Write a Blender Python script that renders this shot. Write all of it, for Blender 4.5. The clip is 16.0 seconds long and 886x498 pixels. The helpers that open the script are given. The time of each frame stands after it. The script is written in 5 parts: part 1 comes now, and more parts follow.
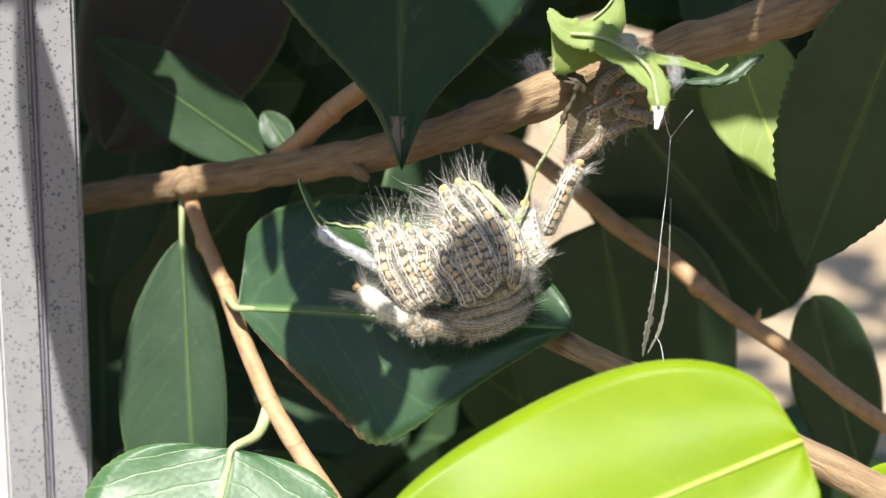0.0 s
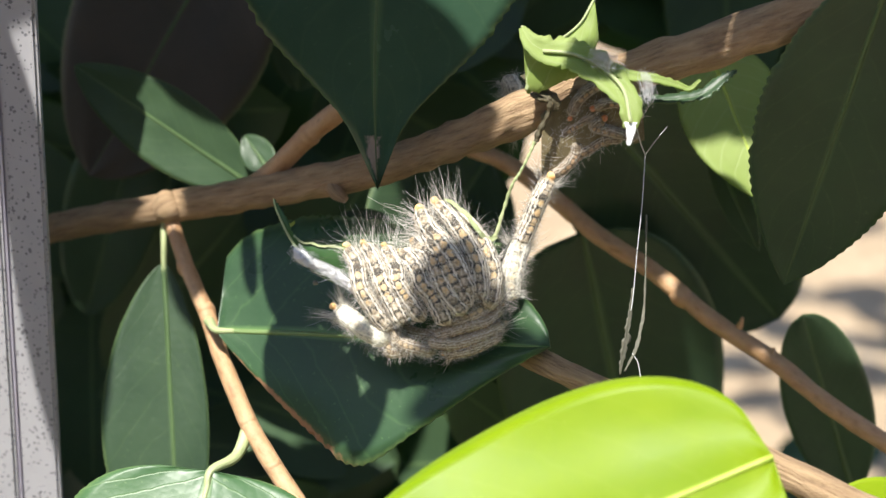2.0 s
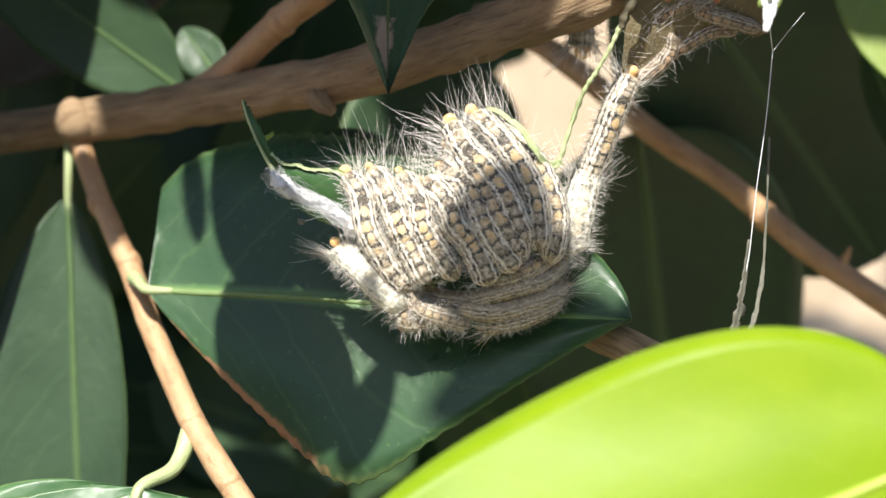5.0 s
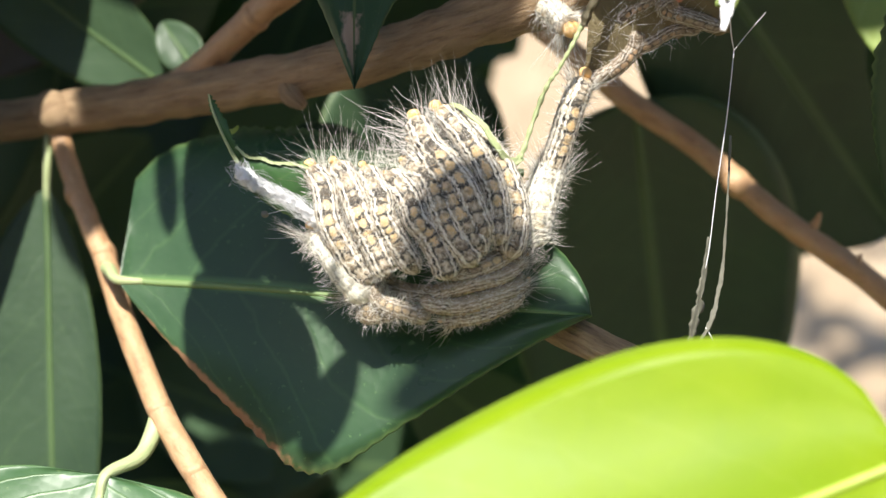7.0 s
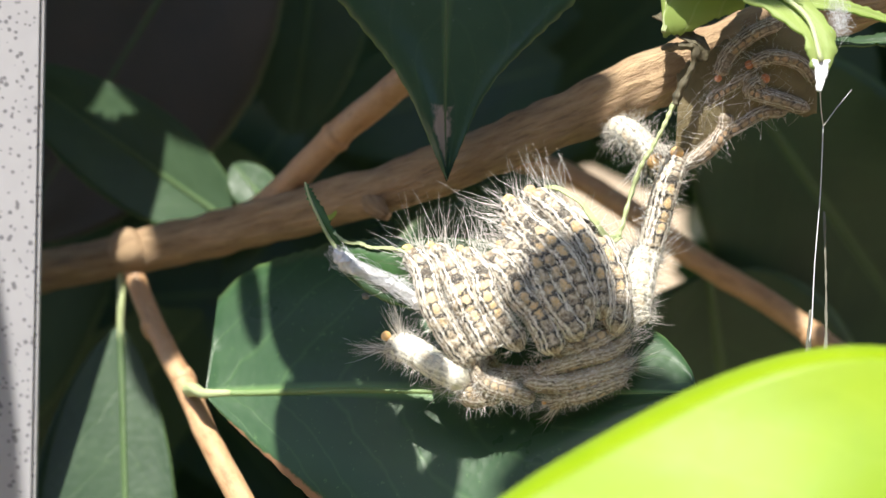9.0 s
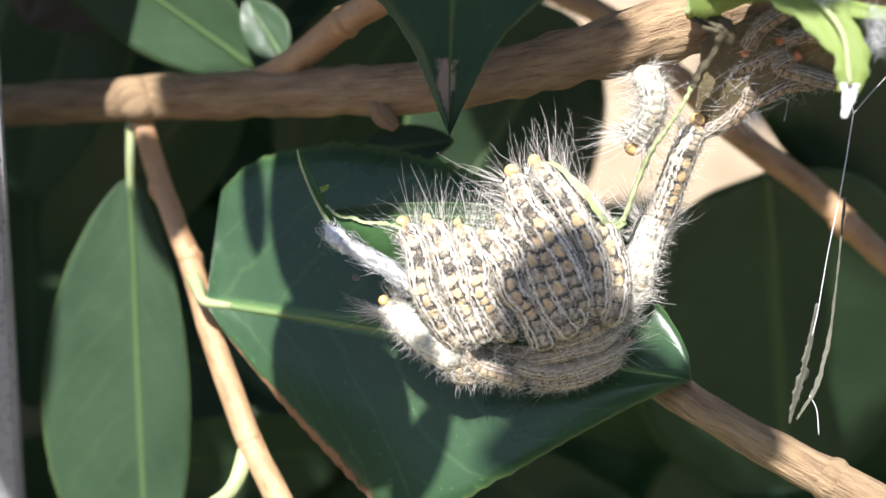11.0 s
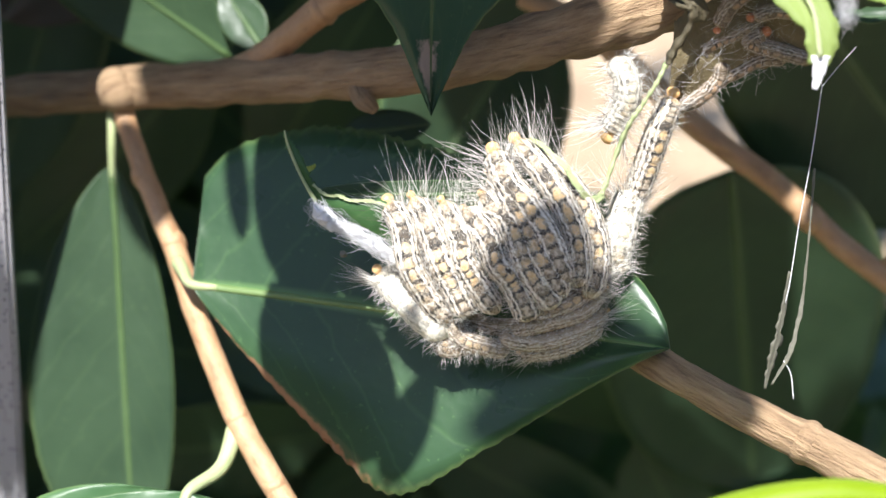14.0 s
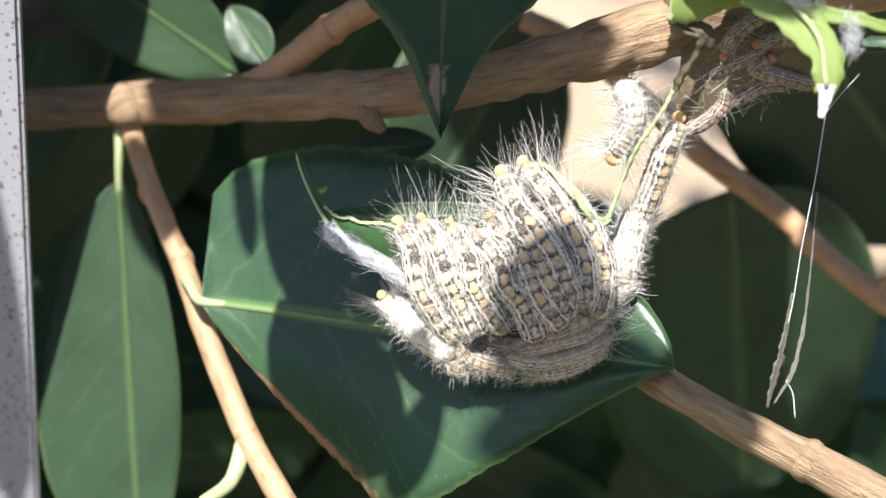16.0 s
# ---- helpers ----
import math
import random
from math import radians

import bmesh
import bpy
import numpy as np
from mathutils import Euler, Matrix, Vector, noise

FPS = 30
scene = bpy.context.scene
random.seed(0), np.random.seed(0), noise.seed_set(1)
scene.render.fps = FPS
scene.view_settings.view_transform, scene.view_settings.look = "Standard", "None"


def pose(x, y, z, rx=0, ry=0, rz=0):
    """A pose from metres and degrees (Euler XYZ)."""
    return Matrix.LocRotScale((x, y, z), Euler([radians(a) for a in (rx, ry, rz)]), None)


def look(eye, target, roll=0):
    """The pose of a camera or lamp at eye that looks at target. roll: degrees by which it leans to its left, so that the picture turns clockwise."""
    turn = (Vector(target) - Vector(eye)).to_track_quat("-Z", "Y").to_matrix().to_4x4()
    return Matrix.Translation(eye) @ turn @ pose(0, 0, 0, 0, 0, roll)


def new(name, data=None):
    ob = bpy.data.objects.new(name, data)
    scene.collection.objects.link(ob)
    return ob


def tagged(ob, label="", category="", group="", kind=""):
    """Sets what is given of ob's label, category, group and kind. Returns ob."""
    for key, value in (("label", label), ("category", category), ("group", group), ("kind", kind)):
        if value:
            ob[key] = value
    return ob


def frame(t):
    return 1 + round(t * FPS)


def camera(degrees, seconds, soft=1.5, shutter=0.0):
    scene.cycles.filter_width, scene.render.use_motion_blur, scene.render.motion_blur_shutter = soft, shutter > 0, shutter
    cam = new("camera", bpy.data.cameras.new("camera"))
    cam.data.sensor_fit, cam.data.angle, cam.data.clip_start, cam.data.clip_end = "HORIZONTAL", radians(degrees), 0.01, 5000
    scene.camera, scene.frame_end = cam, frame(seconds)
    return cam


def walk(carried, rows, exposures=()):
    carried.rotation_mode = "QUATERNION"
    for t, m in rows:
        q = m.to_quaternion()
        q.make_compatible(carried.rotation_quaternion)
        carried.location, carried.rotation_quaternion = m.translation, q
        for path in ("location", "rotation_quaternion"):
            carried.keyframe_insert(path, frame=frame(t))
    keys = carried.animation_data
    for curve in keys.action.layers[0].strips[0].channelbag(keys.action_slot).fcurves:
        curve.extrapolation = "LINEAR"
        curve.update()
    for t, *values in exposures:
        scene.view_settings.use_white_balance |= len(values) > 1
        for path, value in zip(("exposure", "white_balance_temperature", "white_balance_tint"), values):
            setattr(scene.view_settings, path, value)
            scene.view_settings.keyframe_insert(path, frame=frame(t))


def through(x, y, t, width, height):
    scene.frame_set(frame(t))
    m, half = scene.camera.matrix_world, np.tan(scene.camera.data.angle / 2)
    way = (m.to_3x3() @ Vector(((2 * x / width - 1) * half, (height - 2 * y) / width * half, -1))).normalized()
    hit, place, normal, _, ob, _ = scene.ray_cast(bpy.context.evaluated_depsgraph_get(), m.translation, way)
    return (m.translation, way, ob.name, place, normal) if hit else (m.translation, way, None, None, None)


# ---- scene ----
# A nest of hairy caterpillars on a chewed camellia leaf, filmed by hand from a short distance.
cam = camera(26.0, 16.0, soft=1.5)
cam.data.dof.use_dof = True
cam.data.dof.aperture_fstop = 16.0
walk(cam, [
    (0.0, pose(0.00004, -0.33130, 0.11891, 70.369, -1.561, 0.555)),
    (0.5, pose(0.00513, -0.33877, 0.11124, 71.979, -1.197, 1.277)),
    (1.0, pose(0.01190, -0.33634, 0.10140, 73.122, -0.245, 1.404)),
    (1.5, pose(0.02187, -0.33499, 0.09845, 73.366, -0.983, 2.614)),
    (2.0, pose(0.00973, -0.33187, 0.11496, 71.602, -0.844, 1.197)),
    (2.5, pose(0.00141, -0.32599, 0.11287, 71.918, -1.302, 0.528)),
    (3.0, pose(-0.00876, -0.29936, 0.10411, 72.284, -2.276, -0.628)),
    (3.5, pose(-0.01387, -0.26319, 0.08237, 72.770, -2.201, -1.621)),
    (4.0, pose(-0.01693, -0.23467, 0.07255, 72.584, -3.832, -2.352)),
    (4.2, pose(-0.01728, -0.23582, 0.07216, 71.987, -3.325, -2.836)),
    (6.3, pose(-0.01674, -0.23593, 0.07471, 71.404, -4.662, -2.496)),
    (6.5, pose(-0.01170, -0.23611, 0.07474, 71.238, -4.034, -1.730)),
    (7.0, pose(-0.00803, -0.23891, 0.07454, 71.390, -3.847, -1.765)),
    (7.5, pose(-0.00823, -0.23654, 0.08119, 70.366, -3.288, -1.674)),
    (8.0, pose(-0.01819, -0.24287, 0.06465, 76.166, -3.207, -2.275)),
    (8.5, pose(-0.01960, -0.24157, 0.04202, 81.473, -1.710, -2.343)),
    (8.7, pose(-0.02639, -0.24548, 0.03449, 83.210, -2.508, -3.735)),
    (10.8, pose(-0.00701, -0.21401, 0.10805, 63.356, -3.053, 0.727)),
    (11.0, pose(-0.01290, -0.20849, 0.12050, 60.239, -3.590, 0.709)),
    (11.5, pose(-0.00964, -0.21098, 0.12032, 60.116, -1.940, 0.646)),
    (12.0, pose(-0.01122, -0.21208, 0.13049, 60.028, -1.689, 0.111)),
    (12.5, pose(-0.01990, -0.21089, 0.12873, 59.729, -2.098, -0.935)),
    (13.0, pose(-0.02458, -0.20756, 0.12913, 59.492, -3.233, -1.308)),
    (13.5, pose(-0.02227, -0.21695, 0.11853, 61.041, -3.656, -1.580)),
    (14.0, pose(-0.01884, -0.21693, 0.11922, 60.817, -3.620, -1.426)),
    (14.5, pose(-0.01694, -0.21773, 0.11945, 60.779, -3.508, -1.371)),
    (15.0, pose(-0.01695, -0.21704, 0.11888, 60.827, -3.455, -1.065)),
    (15.5, pose(-0.02079, -0.21666, 0.12381, 60.363, -3.837, -1.525)),
    (16.0, pose(-0.02423, -0.21718, 0.12558, 60.202, -4.192, -2.095)),
], exposures=[(0.0, 1.02, 6400, 9), (3.0, 0.97, 6400, 9), (4.0, 1.02, 6400, 9), (7.0, 1.05, 6450, 9), (8.0, 1.10, 6450, 9), (8.7, 1.20, 6450, 9), (11.0, 1.17, 6100, 12), (16.0, 1.20, 6050, 12)])

# ---- light ----
SUN_DIR = Vector((-0.20, -0.42, 0.885)).normalized()
world = bpy.data.worlds.new("sky")
scene.world = world
world.use_nodes = True
wn = world.node_tree.nodes
wl = world.node_tree.links
sky = wn.new("ShaderNodeTexSky")
sky.sky_type = "NISHITA"
sky.sun_disc = False
sky.sun_elevation = math.asin(SUN_DIR.z)
sky.sun_rotation = math.atan2(SUN_DIR.x, SUN_DIR.y)
wl.new(sky.outputs[0], wn["Background"].inputs[0])
wn["Background"].inputs[1].default_value = 0.095
sun_data = bpy.data.lights.new("sun", "SUN")
sun_data.energy = 5.0
sun_data.angle = radians(0.55)
sun_data.color = (1.0, 0.95, 0.87)
sun = new("sun", sun_data)
sun.matrix_world = look(SUN_DIR * 3, (0, 0, 0))


# ---- materials ----
def material(name):
    m = bpy.data.materials.new(name)
    m.use_nodes = True
    nt = m.node_tree
    return m, nt, nt.nodes["Principled BSDF"]


def node(nt, kind, **values):
    n = nt.nodes.new("ShaderNode" + kind)
    for key, value in values.items():
        if key in ("operation", "blend_type", "data_type", "clamp", "feature", "use_clamp"):
            if key == "operation":
                n.operation = value
            elif key == "blend_type":
                n.blend_type = value
            elif key == "data_type":
                n.data_type = value
            elif key == "feature":
                n.feature = value
            elif key == "use_clamp":
                n.use_clamp = value
        else:
            n.inputs[key].default_value = value
    return n


def calc(nt, op, a, b=None, clamp=False):
    n = nt.nodes.new("ShaderNodeMath")
    n.operation = op
    n.use_clamp = clamp
    for i, v in enumerate((a, b)):
        if v is None:
            continue
        if isinstance(v, (int, float)):
            n.inputs[i].default_value = v
        else:
            nt.links.new(v, n.inputs[i])
    return n.outputs[0]


def mix(nt, fac, a, b):
    n = nt.nodes.new("ShaderNodeMix")
    n.data_type = "RGBA"
    for i, v in ((0, fac), (6, a), (7, b)):
        if isinstance(v, (int, float)):
            n.inputs[i].default_value = v
        elif isinstance(v, tuple):
            n.inputs[i].default_value = (*v, 1)
        else:
            nt.links.new(v, n.inputs[i])
    return n.outputs[2]


def noise_of(nt, scale, detail=3.0, rough=0.55, stretch=None):
    c = nt.nodes.new("ShaderNodeTexCoord")
    n = node(nt, "TexNoise", Scale=scale, Detail=detail, Roughness=rough)
    if stretch:
        mp = nt.nodes.new("ShaderNodeMapping")
        mp.inputs["Scale"].default_value = stretch
        nt.links.new(c.outputs["UV"], mp.inputs[0])
        nt.links.new(mp.outputs[0], n.inputs["Vector"])
    else:
        nt.links.new(c.outputs["Object"], n.inputs["Vector"])
    return n.outputs["Fac"]


def ramp(nt, fac, stops, mode="LINEAR"):
    r = nt.nodes.new("ShaderNodeValToRGB")
    r.color_ramp.interpolation = mode
    el = r.color_ramp.elements
    while len(el) < len(stops):
        el.new(0.5)
    for e, (p, c) in zip(el, stops):
        e.position = p
        e.color = (*c, 1) if isinstance(c, tuple) else (c, c, c, 1)
    nt.links.new(fac, r.inputs[0])
    return r.outputs[0]


def bump(nt, bsdf, height, strength, distance):
    b = node(nt, "Bump", Strength=strength, Distance=distance)
    nt.links.new(height, b.inputs["Height"])
    nt.links.new(b.outputs[0], bsdf.inputs["Normal"])
    return b


def uv_of(nt):
    c = nt.nodes.new("ShaderNodeTexCoord")
    s = nt.nodes.new("ShaderNodeSeparateXYZ")
    nt.links.new(c.outputs["UV"], s.inputs[0])
    return s.outputs[0], s.outputs[1]


def leaf_material(name, dark, light, vein, through, gloss=0.3, thin=0.2, blotch=None, side_mark=0.12, blotch_colour=(0.24, 0.19, 0.16), relief_mark=0.25):
    m, nt, bsdf = material(name)
    u, v = uv_of(nt)
    across = calc(nt, "ABSOLUTE", calc(nt, "MULTIPLY", calc(nt, "SUBTRACT", v, 0.5), 2.0))
    wob = noise_of(nt, 160, 2)
    lines = calc(nt, "FRACT", calc(nt, "ADD", calc(nt, "SUBTRACT", calc(nt, "MULTIPLY", u, 8.0),
                 calc(nt, "MULTIPLY", calc(nt, "POWER", across, 1.3), 2.2)), calc(nt, "MULTIPLY", wob, 0.5)))
    side = calc(nt, "ABSOLUTE", calc(nt, "SUBTRACT", lines, 0.5))
    side_vein = calc(nt, "SUBTRACT", 1.0, calc(nt, "MULTIPLY", side, 14.0), True)
    mid = calc(nt, "SUBTRACT", 1.0, calc(nt, "MULTIPLY", across, 16.0 if relief_mark > 0.1 else 22.0), True)
    veins = calc(nt, "MAXIMUM", calc(nt, "MULTIPLY", side_vein, side_mark), mid)
    cloud = noise_of(nt, 60, 4, 0.6)
    fine = noise_of(nt, 900, 3, 0.7)
    info = nt.nodes.new("ShaderNodeObjectInfo")
    tone = calc(nt, "ADD", calc(nt, "MULTIPLY", cloud, 1.4), calc(nt, "MULTIPLY", info.outputs["Random"], 0.5))
    body = mix(nt, calc(nt, "SUBTRACT", tone, 0.5, True), dark, light)
    body = mix(nt, calc(nt, "MULTIPLY", calc(nt, "GREATER_THAN", fine, 0.66), 0.25), body, vein)
    colour = mix(nt, veins, body, vein)
    edge = calc(nt, "MULTIPLY", calc(nt, "SUBTRACT", across, 0.955), 18.0, True)
    colour = mix(nt, calc(nt, "MULTIPLY", edge, 0.5), colour, (0.16, 0.24, 0.07))
    if blotch:
        patch = noise_of(nt, 260, 4, 0.7)
        where = calc(nt, "MULTIPLY", calc(nt, "SUBTRACT", 1.0, calc(nt, "MULTIPLY", calc(nt, "ABSOLUTE", calc(nt, "SUBTRACT", u, blotch[0])), blotch[1]), True),
                     calc(nt, "SUBTRACT", 1.0, calc(nt, "MULTIPLY", calc(nt, "ABSOLUTE", calc(nt, "SUBTRACT", v, blotch[2])), blotch[3]), True))
        mask = calc(nt, "MULTIPLY", calc(nt, "SUBTRACT", calc(nt, "ADD", where, calc(nt, "MULTIPLY", patch, 1.1)), 0.95), 6.0, True)
        colour = mix(nt, mask, colour, blotch_colour)
    nt.links.new(colour, bsdf.inputs["Base Color"])
    nt.links.new(calc(nt, "ADD", calc(nt, "MULTIPLY", cloud, 0.25), gloss - 0.1), bsdf.inputs["Roughness"])
    cells = node(nt, "TexVoronoi", Scale=700.0)
    c = nt.nodes.new("ShaderNodeTexCoord")
    nt.links.new(c.outputs["Object"], cells.inputs["Vector"])
    relief = calc(nt, "ADD", calc(nt, "ADD", calc(nt, "MULTIPLY", veins, -0.9 if relief_mark > 0.1 else 0.3), calc(nt, "MULTIPLY", cells.outputs[0], 0.25)), calc(nt, "MULTIPLY", cloud, 1.5))
    bump(nt, bsdf, relief, relief_mark, 0.0005)
    bsdf.inputs["Specular IOR Level"].default_value = 0.3 if relief_mark > 0.1 else 0.15
    tr = node(nt, "BsdfTranslucent")
    nt.links.new(mix(nt, 0.35, through, colour), tr.inputs[0])
    mx = nt.nodes.new("ShaderNodeMixShader")
    mx.inputs[0].default_value = thin
    nt.links.new(bsdf.outputs[0], mx.inputs[1])
    nt.links.new(tr.outputs[0], mx.inputs[2])
    nt.links.new(mx.outputs[0], nt.nodes["Material Output"].inputs[0])
    return m


LEAF = leaf_material("camellia_leaf", (0.028, 0.052, 0.029), (0.054, 0.096, 0.046), (0.10, 0.16, 0.065), (0.10, 0.30, 0.03), 0.36, 0.10)
# Brighter copy of LEAF: the corner leaf's sunlight is put into the colour.
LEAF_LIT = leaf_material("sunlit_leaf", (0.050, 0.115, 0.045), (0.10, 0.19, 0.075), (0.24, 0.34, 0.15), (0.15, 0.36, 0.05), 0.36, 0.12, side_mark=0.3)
LEAF_SPOT = leaf_material("spotted_leaf", (0.024, 0.058, 0.036), (0.050, 0.100, 0.056), (0.09, 0.15, 0.07), (0.10, 0.30, 0.03), 0.22, 0.10, (0.90, 9.0, 0.42, 2.2), blotch_colour=(0.30, 0.24, 0.20))
LEAF_SCORCH = leaf_material("scorched_leaf", (0.021, 0.046, 0.024), (0.044, 0.092, 0.039), (0.15, 0.27, 0.09), (0.10, 0.30, 0.03), 0.28, 0.10, (0.26, 2.6, 0.0, 13.0), blotch_colour=(0.26, 0.14, 0.075))
LEAF_YOUNG = leaf_material("young_leaf", (0.19, 0.31, 0.006), (0.32, 0.42, 0.012), (0.40, 0.50, 0.06), (0.58, 0.80, 0.01), 0.36, 0.42, side_mark=0.12, relief_mark=0.06)
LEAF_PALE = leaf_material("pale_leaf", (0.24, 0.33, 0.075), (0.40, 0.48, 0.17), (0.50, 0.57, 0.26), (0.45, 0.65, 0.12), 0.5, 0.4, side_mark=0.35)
LEAF_CHEWED = leaf_material("chewed_leaf", (0.035, 0.09, 0.03), (0.07, 0.15, 0.05), (0.17, 0.26, 0.08), (0.20, 0.42, 0.06), 0.38, 0.2)
# Brown-grey leaf tone with shade and a brown reflection put into the colour.
LEAF_SHADED = leaf_material("shaded_leaf", (0.055, 0.050, 0.042), (0.095, 0.078, 0.062), (0.10, 0.085, 0.065), (0.15, 0.14, 0.06), 0.5, 0.06)


def bark_material(name, dark, mid, light, rough, crack, grain):
    m, nt, bsdf = material(name)
    big = noise_of(nt, 1.0, 6, 0.68, grain)
    fine = noise_of(nt, 1.0, 4, 0.6, (grain[0] * 2.6, grain[1] * 2.2, 1.0))
    small = noise_of(nt, 2600, 3, 0.7)
    patch = noise_of(nt, 70, 4, 0.6)
    col = ramp(nt, big, [(0.33, dark), (0.43, mid), (0.66, light)])
    col = mix(nt, ramp(nt, fine, [(0.30, 0.75), (0.42, 0.0)]), col, dark)
    col = mix(nt, calc(nt, "MULTIPLY", patch, 0.6), col, mid)
    col = mix(nt, calc(nt, "MULTIPLY", small, 0.25), col, light)
    nt.links.new(col, bsdf.inputs["Base Color"])
    bsdf.inputs["Roughness"].default_value = rough
    h = calc(nt, "ADD", calc(nt, "ADD", calc(nt, "MULTIPLY", big, 1.3), calc(nt, "MULTIPLY", fine, 0.8)), calc(nt, "MULTIPLY", small, 0.3))
    bump(nt, bsdf, h, crack, 0.0009)
    return m


BARK = bark_material("branch_bark", (0.06, 0.034, 0.019), (0.27, 0.172, 0.096), (0.55, 0.39, 0.225), 0.75, 1.0, (15.0, 1.0, 1.0))
STEM = bark_material("green_stem", (0.20, 0.25, 0.10), (0.33, 0.39, 0.18), (0.46, 0.50, 0.28), 0.5, 0.3, (3.0, 1.2, 1.0))
RIB = bark_material("leaf_rib", (0.03, 0.06, 0.02), (0.055, 0.10, 0.032), (0.08, 0.14, 0.045), 0.5, 0.2, (3.0, 1.2, 1.0))
RIB_MID = bark_material("dull_leaf_rib", (0.08, 0.14, 0.045), (0.13, 0.20, 0.065), (0.17, 0.25, 0.09), 0.5, 0.2, (3.0, 1.2, 1.0))
RIB_PALE = bark_material("pale_leaf_rib", (0.28, 0.38, 0.03), (0.36, 0.46, 0.06), (0.42, 0.52, 0.09), 0.5, 0.2, (3.0, 1.2, 1.0))
WEB_BROWN = bark_material("brown_silk_sheet", (0.080, 0.064, 0.032), (0.15, 0.12, 0.060), (0.25, 0.20, 0.11), 0.8, 0.8, (1.0, 1.0, 1.0))
SHRIVEL = bark_material("shrivelled_stalk", (0.035, 0.032, 0.018), (0.075, 0.062, 0.035), (0.13, 0.11, 0.06), 0.7, 0.5, (3.0, 1.2, 1.0))
TWIG = bark_material("twig_bark", (0.19, 0.095, 0.045), (0.41, 0.235, 0.115), (0.54, 0.35, 0.20), 0.5, 0.35, (4.0, 1.6, 1.0))


def caterpillar_material(name, ground, warm, cream=0.0, cover=(0.76, 0.73, 0.60)):
    """Skin with broken dark and white lines along the back, amber blots between dark cross bars, and one black blot behind the head."""
    m, nt, bsdf = material(name)
    u, v = uv_of(nt)
    info = nt.nodes.new("ShaderNodeObjectInfo")
    rough = noise_of(nt, 1300, 3, 0.6)
    fine = noise_of(nt, 3800, 3, 0.7)
    streak = noise_of(nt, 1.0, 3, 0.6, (70.0, 26.0, 1.0))
    jit = calc(nt, "ADD", calc(nt, "SUBTRACT", rough, 0.5), calc(nt, "MULTIPLY", calc(nt, "SUBTRACT", fine, 0.5), 0.7))
    across = calc(nt, "ABSOLUTE", calc(nt, "MULTIPLY", calc(nt, "SUBTRACT", u, 0.5), 2.0))
    across = calc(nt, "ADD", across, calc(nt, "MULTIPLY", jit, 0.20))
    seg = calc(nt, "FRACT", calc(nt, "ADD", calc(nt, "MULTIPLY", v, 10.0), calc(nt, "MULTIPLY", jit, 0.75)))
    mid = calc(nt, "ABSOLUTE", calc(nt, "SUBTRACT", seg, 0.5))

    def line(at, half):
        return calc(nt, "SUBTRACT", 1.0, calc(nt, "DIVIDE", calc(nt, "ABSOLUTE", calc(nt, "SUBTRACT", across, at)), half), True)

    def blot(value, centre, half, limit):
        a = calc(nt, "DIVIDE", calc(nt, "SUBTRACT", value, centre), half)
        b = calc(nt, "DIVIDE", across, limit)
        r = calc(nt, "ADD", calc(nt, "MULTIPLY", a, a), calc(nt, "MULTIPLY", b, b))
        return calc(nt, "MULTIPLY", calc(nt, "SUBTRACT", 1.15, r), 3.0, True)

    black, white = (0.014, 0.012, 0.011), (0.90, 0.86, 0.78)
    col = mix(nt, calc(nt, "MULTIPLY", calc(nt, "SUBTRACT", streak, 0.42), 4.0, True), ground, (0.26, 0.20, 0.14))
    gaps = calc(nt, "MULTIPLY", calc(nt, "SUBTRACT", calc(nt, "ADD", noise_of(nt, 900, 3, 0.6), calc(nt, "MULTIPLY", mid, 0.3)), 0.50), 7.0, True)
    for at, half, tone, amount in ((0.110, 0.042, black, 0.95), (0.172, 0.046, white, 1.0), (0.235, 0.044, black, 1.0), (0.300, 0.046, white, 0.95), (0.360, 0.042, black, 0.9), (0.43, 0.05, white, 0.7)):
        soft = calc(nt, "MULTIPLY", calc(nt, "MULTIPLY", line(at, half), 2.4, True), amount)
        col = mix(nt, calc(nt, "MULTIPLY", soft, gaps) if tone == black else calc(nt, "MULTIPLY", soft, calc(nt, "MULTIPLY", calc(nt, "SUBTRACT", streak, 0.40), 6.0, True)), col, tone)
    band = calc(nt, "MULTIPLY", calc(nt, "SUBTRACT", 0.24, calc(nt, "ABSOLUTE", calc(nt, "SUBTRACT", v, 0.50))), 12.0, True)
    amber = calc(nt, "MULTIPLY", blot(seg, 0.5, 0.38, 0.088), calc(nt, "ADD", calc(nt, "MULTIPLY", calc(nt, "MULTIPLY", band, 0.8), calc(nt, "MULTIPLY", calc(nt, "SUBTRACT", noise_of(nt, 420, 2), 0.30), 4.0, True)), 0.06))
    col = mix(nt, calc(nt, "MULTIPLY", calc(nt, "SUBTRACT", 0.09, across), 30.0, True), col, mix(nt, calc(nt, "MULTIPLY", calc(nt, "SUBTRACT", rough, 0.40), 5.0, True), (0.15, 0.115, 0.08), (0.62, 0.54, 0.42)))
    col = mix(nt, amber, col, mix(nt, fine, warm, (0.84, 0.66, 0.40)))
    bars = calc(nt, "MULTIPLY", calc(nt, "MULTIPLY", calc(nt, "SUBTRACT", mid, 0.37), 12.0, True), calc(nt, "MULTIPLY", calc(nt, "SUBTRACT", 0.14, across), 20.0, True))
    col = mix(nt, calc(nt, "MULTIPLY", bars, 0.85), col, black)
    spot = blot(v, calc(nt, "ADD", calc(nt, "MULTIPLY", info.outputs["Random"], 0.05), 0.235), 0.032, 0.17)
